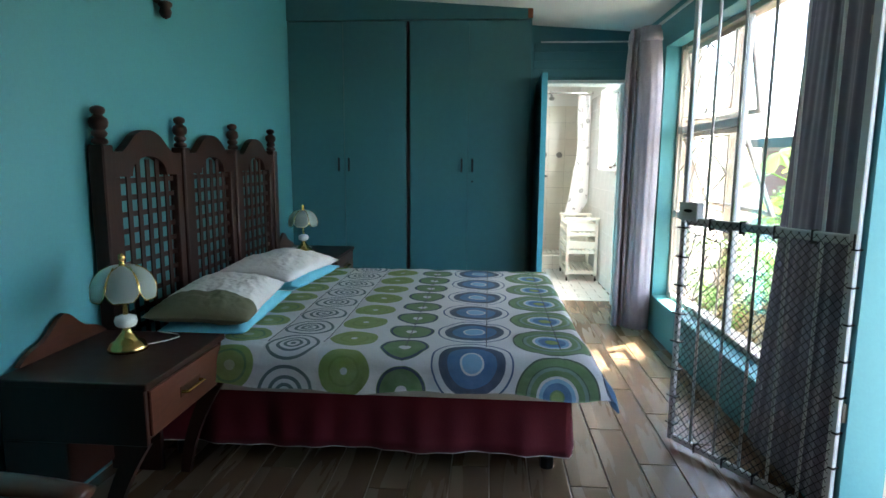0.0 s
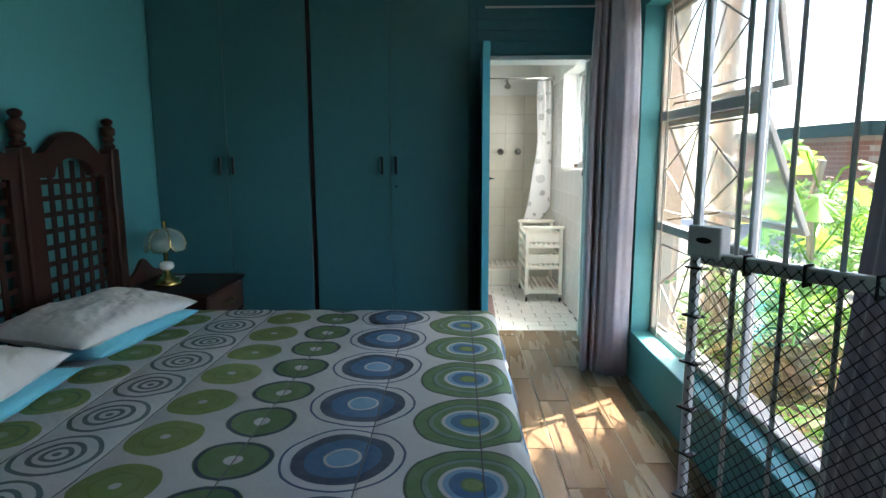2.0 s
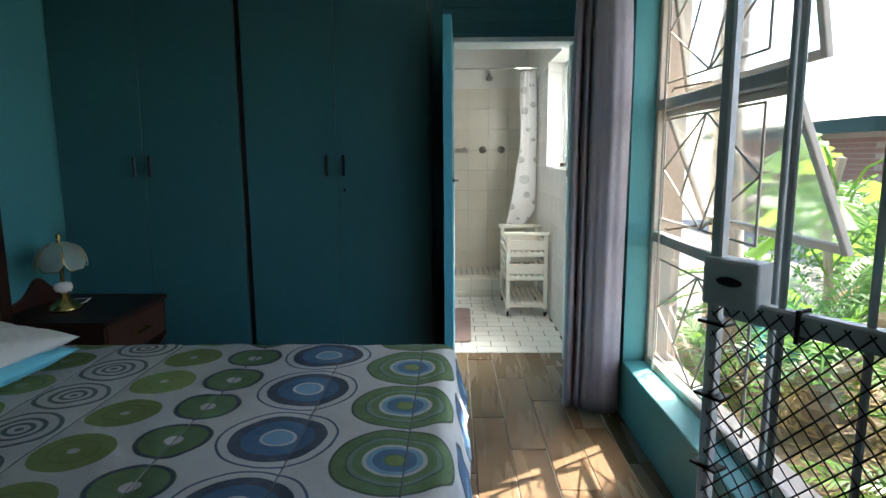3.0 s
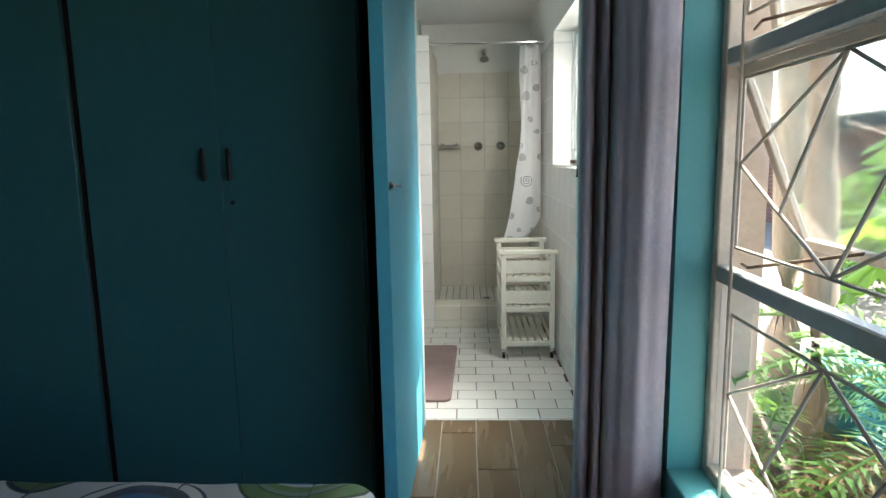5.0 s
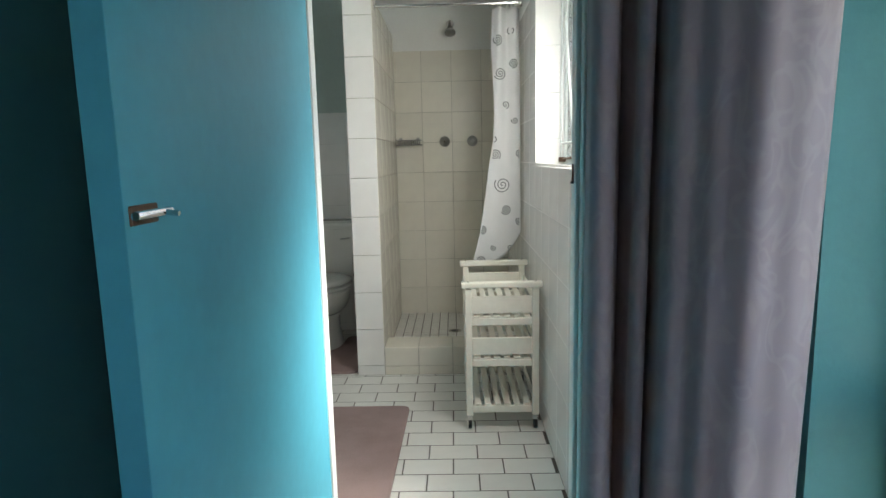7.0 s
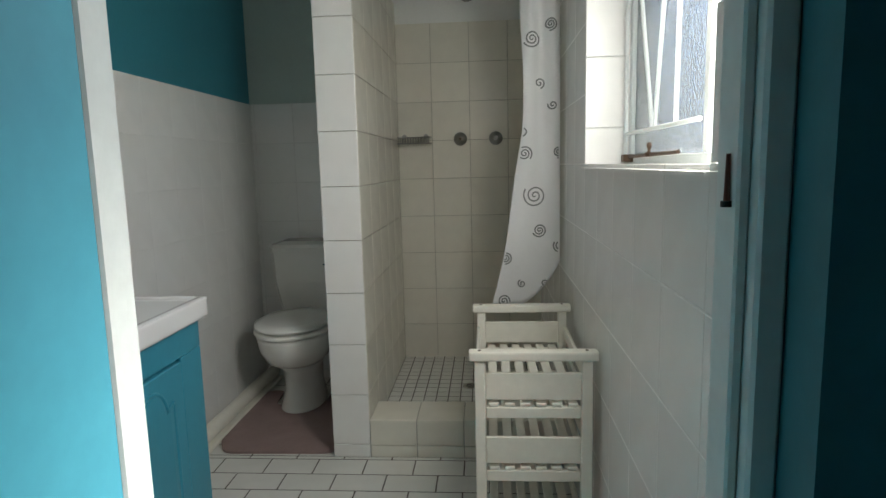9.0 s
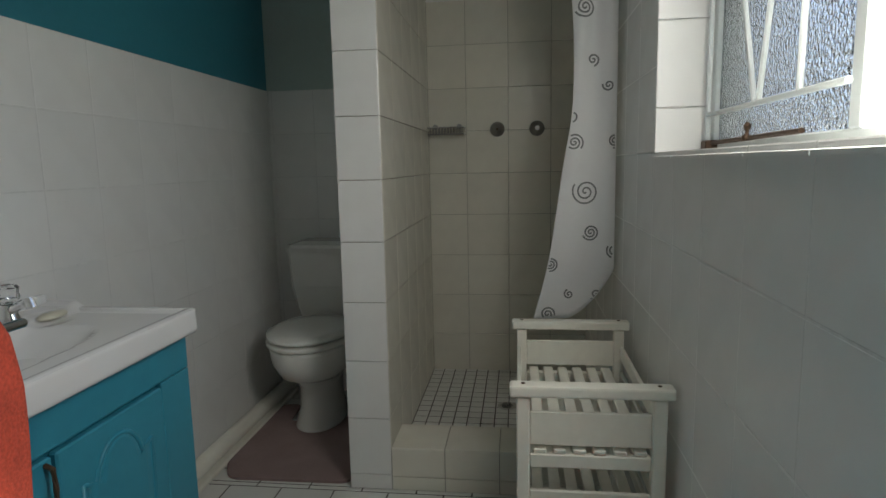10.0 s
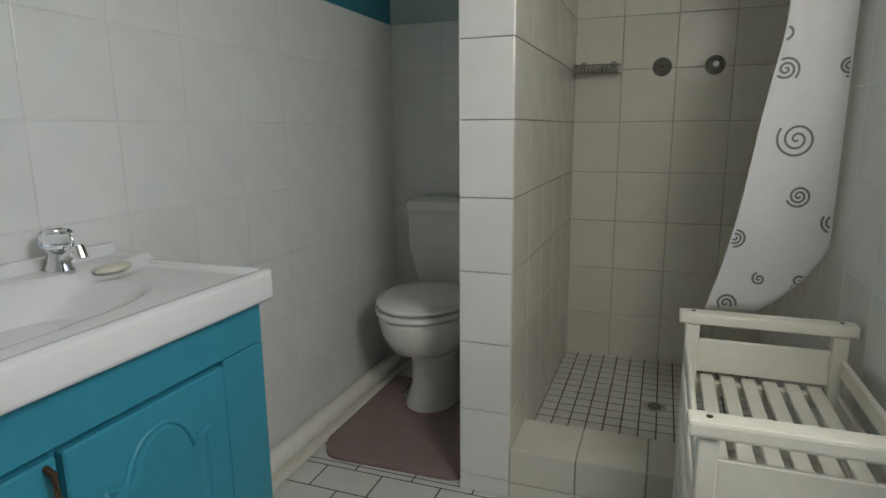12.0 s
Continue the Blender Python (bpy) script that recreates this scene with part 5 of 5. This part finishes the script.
# ---- garden ----
M_PAVE = mat("pale_garden_gravel", (0.26, 0.23, 0.185), 0.9, grain=30, vary=0.4, bump=0.8, stain=2)
M_SOIL = mat("leaf_litter_soil", (0.14, 0.10, 0.065), 0.95, grain=30, vary=0.5, bump=0.9, stain=4)
M_FROND = mat("cycad_green_leaf", (0.085, 0.20, 0.030), 0.45, grain=20, vary=0.35, bump=0.05, piece=0.4)
M_DRY = mat("dry_straw_frond", (0.36, 0.25, 0.12), 0.8, grain=20, vary=0.35, bump=0.1)
M_MONST = mat("monstera_leaf_green", (0.12, 0.24, 0.035), 0.35, grain=14, vary=0.3, bump=0.06)
M_BARK = mat("pale_weathered_trunk", (0.34, 0.26, 0.20), 0.85, grain=30, vary=0.3, bump=0.5, stretch=(2, 2, 0.4))
M_BRICK = mat("brown_red_face_brick", (0.15, 0.07, 0.05), 0.85, grain=40, vary=0.3, bump=0.3, piece=0.5)
M_MORTAR = mat("grey_mortar", (0.22, 0.19, 0.17), 0.9, grain=60, vary=0.2)
M_FASCIA = mat("sea_green_fascia_paint", (0.016, 0.034, 0.033), 0.7, grain=30, vary=0.12, spec=0.1)
M_ROOF = mat("grey_roof_sheet", (0.30, 0.31, 0.30), 0.5, grain=12, vary=0.12)
M_TARP = mat("turquoise_plastic", (0.05, 0.30, 0.30), 0.35, grain=8, vary=0.15, bump=0.3)
M_HEDGE = mat("hedge_leaf_green", (0.06, 0.12, 0.03), 0.6, grain=14, vary=0.4, bump=0.1)


def let_light_through(m, colour, share=0.45):
    """Thin leaves glow when the sun stands behind them."""
    t = m.node_tree
    n, l = t.nodes, t.links
    tr, mx = n.new("ShaderNodeBsdfTranslucent"), n.new("ShaderNodeMixShader")
    tr.inputs[0].default_value = (*colour, 1)
    mx.inputs[0].default_value = share
    l.new(n["Principled BSDF"].outputs[0], mx.inputs[1])
    l.new(tr.outputs[0], mx.inputs[2])
    l.new(mx.outputs[0], n["Material Output"].inputs[0])


let_light_through(M_FROND, (0.20, 0.38, 0.04))
let_light_through(M_MONST, (0.28, 0.46, 0.06), 0.5)
let_light_through(M_HEDGE, (0.14, 0.26, 0.04), 0.4)
let_light_through(M_DRY, (0.35, 0.22, 0.08), 0.3)
bm = sheet(lambda u, v: (OUT + 0.002 + 1200 * u ** 3, 3 + 1500 * (2 * v - 1) ** 3, -0.12 - 0.02 * min(1, 40 * u)), 24, 40)
tagged(part("ground", bm, M_PAVE), "pale gravel and paving outside the window", "ground", kind="structure")
bed_g = sheet(lambda u, v: (2.1 + 2.6 * u, 2.8 + 3.8 * v, -0.135 + 0.10 * math.sin(math.pi * u) * math.sin(math.pi * v) + 0.03 * noise.noise((u * 9, v * 9, 0))), 24, 30)
tagged(part("flower_bed_soil", bed_g, M_SOIL), "brown soil with leaf litter", "soil", kind="structure")


def frond(bm, base, yaw, lift, length, droop, rnd, leaflets=34, width=0.16):
    """A feather leaf: a bent rib with narrow leaflets on both sides."""
    pts = []
    for k in range(leaflets + 1):
        t = k / leaflets
        a = lift - droop * t * t
        pts.append(Vector((math.cos(yaw) * length * t * math.cos(a), math.sin(yaw) * length * t * math.cos(a), length * t * math.sin(a) * (1 - 0.25 * t))) + Vector(base))
    tube(pts[::4] + ([pts[-1]] if leaflets % 4 else []), 0.006, bm, 4)
    side = Vector((-math.sin(yaw), math.cos(yaw), 0))
    for k in range(3, leaflets + 1):
        t = k / leaflets
        d = (pts[k] - pts[k - 1]).normalized()
        ln = width * (0.35 + 0.65 * math.sin(math.pi * min(1, t * 0.95 + 0.03))) * rnd.uniform(0.85, 1.1)
        for s in (-1, 1):
            tip = pts[k] + (side * s * 0.86 + d * 0.5 + Vector((0, 0, rnd.uniform(-0.05, 0.25)))) * ln
            mid = pts[k] * 0.5 + tip * 0.5 + Vector((0, 0, 0.02))
            w = d * 0.011
            a, b, c, e = (bm.verts.new(p) for p in (pts[k] - w * 0.5, mid - w, tip, mid + w))
            bm.faces.new((a, b, c, e))


def cycad(label, x, y, trunk, fronds, length, seed, lift=(0.5, 1.25), dry=6):
    rnd = random.Random(seed)
    ob = thing("cycad", label, "plant", "cycads in the garden", (x, y, -0.13))
    prof = [(0.10 + 0.015 * math.sin(k * 2.1), trunk * k / 10) for k in range(11)]
    part("trunk", lathe(prof, seg=12), M_BARK, ob)
    bm = bmesh.new()
    for k in range(fronds):
        frond(bm, (0, 0, trunk), math.tau * k / fronds + rnd.uniform(-0.2, 0.2), rnd.uniform(*lift), length * rnd.uniform(0.8, 1.1), rnd.uniform(0.5, 1.0), rnd)
    part("crown", bm, M_FROND, ob)
    if dry:
        bm = bmesh.new()
        for k in range(dry):
            frond(bm, (0, 0, trunk * 0.9), rnd.uniform(0, 6.28), rnd.uniform(-0.5, 0.1), length * 0.7, 0.5, rnd, 22, 0.12)
        part("dry_fronds", bm, M_DRY, ob, "dry straw-coloured fronds")


cycad("bright green cycad with arching feather fronds", 2.75, 4.75, 0.35, 18, 1.0, 1)
cycad("green cycad beside the gravel path", 3.55, 4.35, 0.45, 18, 1.15, 2)
cycad("dense green cycad with dry lower fronds", 2.70, 3.55, 0.12, 16, 0.75, 3, (0.2, 0.9), 12)
cycad("large green cycad further off in the garden", 4.1, 6.1, 0.6, 20, 1.4, 4)
cycad("small cycad with straw-coloured fronds", 2.5, 5.5, 0.15, 14, 0.8, 6, (0.3, 1.0), 10)


def monstera_leaf(bm, base, tip_dir, size, rnd):
    d = Vector(tip_dir).normalized()
    s = d.cross(Vector((0, 0, 1))).normalized()
    up = s.cross(d).normalized()
    n = 40
    rim = []
    for k in range(n + 1):
        a = math.tau * k / n - math.pi
        r = 0.5 * size * (1 - 0.25 * math.cos(a)) * (1 + 0.12 * math.cos(2 * a))
        if 0.5 < abs(a) < 2.7:
            r *= 0.52 + 0.48 * (1 if math.sin(7 * abs(a)) > -0.35 else 0.0)
        p = Vector(base) + d * (0.42 * size - r * math.cos(a)) + s * r * math.sin(a)
        rim.append(bm.verts.new(p - up * 0.5 * (abs(math.sin(a)) * r) ** 2 / size - Vector((0, 0, 0.10 * size * (0.42 - 0.42 * math.cos(a))))))
    c = bm.verts.new(Vector(base) + d * 0.35 * size + up * 0.02)
    for k in range(n):
        bm.faces.new((c, rim[k], rim[k + 1]))


rnd = random.Random(9)
monstera = thing("monstera", "tall monstera with large split yellow-green leaves", "plant", place=(3.2, 5.5, -0.13))
part("stem", tube([(0, 0, 0), (0.05, 0.05, 0.6), (0.02, 0.1, 1.1), (0.06, 0.05, 1.45)], 0.03, seg=8), M_BARK, monstera)
for k in range(13):
    a, z = k * 2.4, 0.55 + 0.075 * k
    tip = Vector((math.cos(a) * 0.3, math.sin(a) * 0.3, z + 0.15))
    st = part("stalk", tube([(0.05, 0.05, z - 0.2), tuple(tip * 0.6 + Vector((0, 0, 0.4 * z))), tuple(tip)], 0.008, seg=5), M_MONST, monstera)
    bm = bmesh.new()
    monstera_leaf(bm, tip, (math.cos(a), math.sin(a), -0.5), rnd.uniform(0.28, 0.42), rnd)
    part("leaf", bm, M_MONST, st)
for x, y, h, r, lab in ((2.45, 5.28, 3.4, 0.065, "pale weathered timber post near the window"), (2.75, 6.1, 3.6, 0.09, "pale timber post behind the cycads")):
    tr = thing("timber_post", lab, "post", "garden posts", (x, y, -0.14))
    part("pole", tube([(0.02 * math.sin(k), 0.015 * math.cos(k * 1.7), h * k / 8) for k in range(9)], r, seg=12), M_BARK, tr, smooth=True)
# Added out of view: leaves sit along sun rays to limit the floor patch.
tree = thing("tree", "unseen tall pale-barked tree, added to shade the window and doorway", "tree", place=(6.3, 3.3, -0.14))
part("trunk", loft([[(0.06 * math.sin(k * 0.5) - 0.02 * k + (0.19 - 0.009 * k) * math.cos(a), 0.05 * math.cos(k) + 0.05 * k + (0.19 - 0.009 * k) * math.sin(a), 0.36 * k) for a in (math.tau * j / 12 for j in range(12))] for k in range(15)]), M_BARK, tree, smooth=True)
crown = bmesh.new()
rl = random.Random(21)
ends = []
for k in range(22):
    sx, cc, xx = rl.uniform(-1.7, -0.1), rl.uniform(-1.0, 2.7), rl.uniform(0.6, 1.6)
    X = 6.3 + sx
    end = Vector((sx, cc + 0.695 * X - 3.3, (X - xx) * 1.593 + 0.14))
    ends.append(end)
    part("limb", tube([(-0.25, 0.6, 4.4 + 0.03 * k), tuple(end * 0.5 + Vector((0, 0.3, 2.5))), tuple(end)], 0.035, seg=6), M_BARK, tree)
for _ in range(9000):
    sx, cc, xx = rl.uniform(-1.8, 0.1), rl.uniform(-1.3, 2.82), rl.uniform(0.35, 1.75)
    X = 6.3 + sx
    c = Vector((sx, cc + 0.695 * X - 3.3 + rl.gauss(0, 0.03), (X - xx) * 1.593 + 0.14 + rl.gauss(0, 0.12)))
    d = Vector((rl.uniform(-1, 1), rl.uniform(-1, 1), rl.uniform(-1, 0.3))).normalized() * rl.uniform(0.14, 0.24)
    w = d.cross(Vector((rl.uniform(-1, 1), rl.uniform(-1, 1), rl.uniform(-1, 1)))).normalized() * 0.055
    crown.faces.new([crown.verts.new(p) for p in (c, c + d * 0.5 + w, c + d, c + d * 0.5 - w)])
part("crown", crown, M_FROND, tree)
hedge_bm = bmesh.new()
rl = random.Random(5)
for _ in range(9000):
    x, y = rl.uniform(4.6, 5.8), rl.uniform(3.0, 9.5)
    z = -0.1 + 1.25 * rl.random() ** 0.7 * (0.8 + 0.3 * noise.noise((y * 1.4, 3, 0)))
    c = Vector((x, y, z))
    d = Vector((rl.uniform(-1, 1), rl.uniform(-1, 1), rl.uniform(-0.4, 1))).normalized() * rl.uniform(0.06, 0.14)
    w = d.cross(Vector((rl.uniform(-1, 1), rl.uniform(-1, 1), rl.uniform(-1, 1)))).normalized() * 0.022
    vs = [hedge_bm.verts.new(p) for p in (c, c + d * 0.5 + w, c + d, c + d * 0.5 - w)]
    hedge_bm.faces.new(vs)
tagged(part("garden_shrubs", hedge_bm, M_HEDGE), "mixed green shrubs at the back of the garden", "shrubs", kind="stuff")
litter = bmesh.new()
for _ in range(2600):
    x, y = rl.uniform(2.0, 4.6), rl.uniform(2.0, 6.4)
    a, s = rl.uniform(0, 6.28), rl.uniform(0.02, 0.06)
    c = Vector((x, y, -0.125 + 0.10 * math.sin(math.pi * max(0, min(1, (x - 2.1) / 2.6))) * math.sin(math.pi * max(0, min(1, (y - 2.8) / 3.8))) + rl.uniform(0, 0.03)))
    d, w = Vector((math.cos(a), math.sin(a), rl.uniform(-0.2, 0.4))) * s, Vector((-math.sin(a), math.cos(a), 0)) * s * 0.3
    litter.faces.new([litter.verts.new(p) for p in (c - d, c - w, c + d, c + w)])
tagged(part("leaf_litter", litter, M_DRY), "dry leaves scattered on the ground", "leaves", kind="stuff")
tub = thing("plastic_tub", "turquoise plastic tub standing among the plants", "tub", place=(3.05, 5.75, -0.13))
tub.scale = (0.9, 0.9, 0.7)
part("body", lathe([(0.26, 0.0), (0.30, 0.02), (0.34, 0.50), (0.36, 0.51), (0.36, 0.53), (0.33, 0.53), (0.28, 0.08), (0.02, 0.07)], seg=28), M_TARP, tub, smooth=True)

# ---- house across the garden ----
house = thing("house", "low brown brick house with sea-green fascia", "house", place=(7.3, 11.0, -0.36))
wall_h = part("wall", box(0, 9, 0, 5, 0, 2.05), M_MORTAR, house, "brown face brick wall")
part("fascia", box(-0.5, 9.5, -0.62, -0.58, 2.02, 2.24, 0.005), M_FASCIA, house, "sea-green roof fascia")
part("fascia", box(-0.54, -0.5, -0.62, 5.5, 2.02, 2.24, 0.005), M_FASCIA, house, "sea-green roof fascia")
part("roof", box(-0.5, 9.5, -0.58, 5.5, 2.06, 2.22), M_ROOF, house)
for x0, x1 in ((1.2, 2.6), (4.2, 5.6)):
    w_ = part("window", box(x0, x1, -0.03, 0.02, 0.55, 1.75, 0.005), M_FRAME, house)
    for k in range(3):
        part("pane", box(x0 + 0.05 + k * 0.45, x0 + 0.45 + k * 0.45, -0.036, -0.031, 0.6, 1.7), M_GLASS, w_)
# ---- pieces of walls and floors ----
for k in range(25):
    px = 0.87 - 0.168 * 14 + 0.168 * (k + 1)
    a0, a1 = max(XL, px - 0.168), min(XR + 0.26, px)
    if a1 - a0 > 0.02:
        tile_field(floor, "plank", M_PLANK, "z", -0.006, 1, (a0, a1), (YB, 5.64), (0.168, 0.90), (px - 0.168, -2.3 - 0.9 * ((k * 0.381) % 1.0)), gap=0.006, deep=0.006, skip=lambda a, b: a > XR and not DOOR[0] < b < DOOR[1])
tile_field(bath_floor, "tile", M_FTILE, "z", -0.006, 1, (BX0, BX1), (5.64, 7.328), (0.212, 0.1265), (1.258, 6.288), gap=0.0055, deep=0.006, bond=0.5)
tile_field(bath_floor, "tile", M_FTILE, "z", -0.006, 1, (BX0, 0.583), (7.328, NY), (0.212, 0.1265), (1.258, 6.288), gap=0.0055, deep=0.006, bond=0.5)
T = 0.225
tile_field(bath_west, "tile", M_TILE, "x", BX0, 1, (PY1 + 0.012, NY), (0.0, 1.635), (T, T), (6.74, 0.06), gap=0.0012, deep=0.0025)
tile_field(niche_north, "tile", M_TILE, "y", NY, -1, (BX0 + 0.008, 0.583), (0.0, 1.635), (T, T), (0.16, 0.06), gap=0.002, deep=0.0025)
tile_field(bath_north, "tile", M_CREAM, "y", BY1, -1, (0.74, BX1), (0.07, 2.085), (T, T), (0.945, 0.06), gap=0.0022)
tile_field(bath_east, "tile", M_TILE, "x", BX1, -1, (PY1, BY1), (0.0, 2.085), (T, T), (BWIN[1], 0.13), gap=0.0008, deep=0.0025, skip=lambda a, b: BWIN[0] < a < BWIN[1] and b > BWIN[2])
tile_field(pillar, "tile", M_TILE, "y", 7.328, -1, (0.575, 0.740), (0.0, 2.2), (0.165, T), (0.575, 0.06))
tile_field(pillar, "tile", M_CREAM, "x", 0.732, 1, (7.328, BY1), (0.068, 2.2), (T, T), (7.328, 0.06))
tile_field(pillar, "tile", M_TILE, "x", 0.583, -1, (7.328, NY), (0.0, 2.2), (T, T), (7.328, 0.06))
tile_field(step, "tile", M_CREAM, "y", 7.328, -1, (0.740, BX1), (0.0, 0.168), (0.205, 0.115), (0.740, 0.055))
tile_field(step, "tile", M_CREAM, "z", 0.164, 1, (0.740, BX1), (7.32, 7.535), (0.205, 0.22), (0.740, 7.318))
tile_field(shower_floor, "tile", M_FTILE, "z", 0.068, 1, (0.74, BX1), (7.53, BY1), (0.062, 0.062), (0.74, 7.53), gap=0.005, deep=0.006)
tile_field(bath_east, "tile", M_TILE, "y", BWIN[1], -1, (BX1 - 0.004, 1.738), (BWIN[2], BWIN[3]), (0.2, T), (BX1 - 0.008, BWIN[2] + 0.135))
tile_field(bath_east, "tile", M_TILE, "z", BWIN[2], 1, (BX1 - 0.012, 1.738), (BWIN[0], BWIN[1]), (0.2, T), (BX1 - 0.012, BWIN[1] - 5 * T))
me = finish(box(-0.105, 0.105, -0.012, 0.0, -0.036, 0.036, 0.003), "brick")
me.materials.append(M_BRICK)
for r in range(23):
    for c in range(13):
        x = 0.11 + 0.22 * c + (0.11 if r % 2 else 0)
        if 1.0 < x < 2.8 and 0.5 < 0.05 + r * 0.085 < 1.8:
            continue
        ob = new("brick", me)
        ob.location = (x, -0.001, 0.05 + r * 0.085)
        ob.parent = wall_h
bm = bmesh.new()
for r in range(23):
    for c in range(22):
        y = 0.11 + 0.22 * c + (0.11 if r % 2 else 0)
        box(-0.012, -0.001, y - 0.105, y + 0.105, 0.014 + r * 0.085, 0.086 + r * 0.085, bm=bm)
tagged(part("end_wall_bricks", bm, M_BRICK, wall_h), kind="stuff")
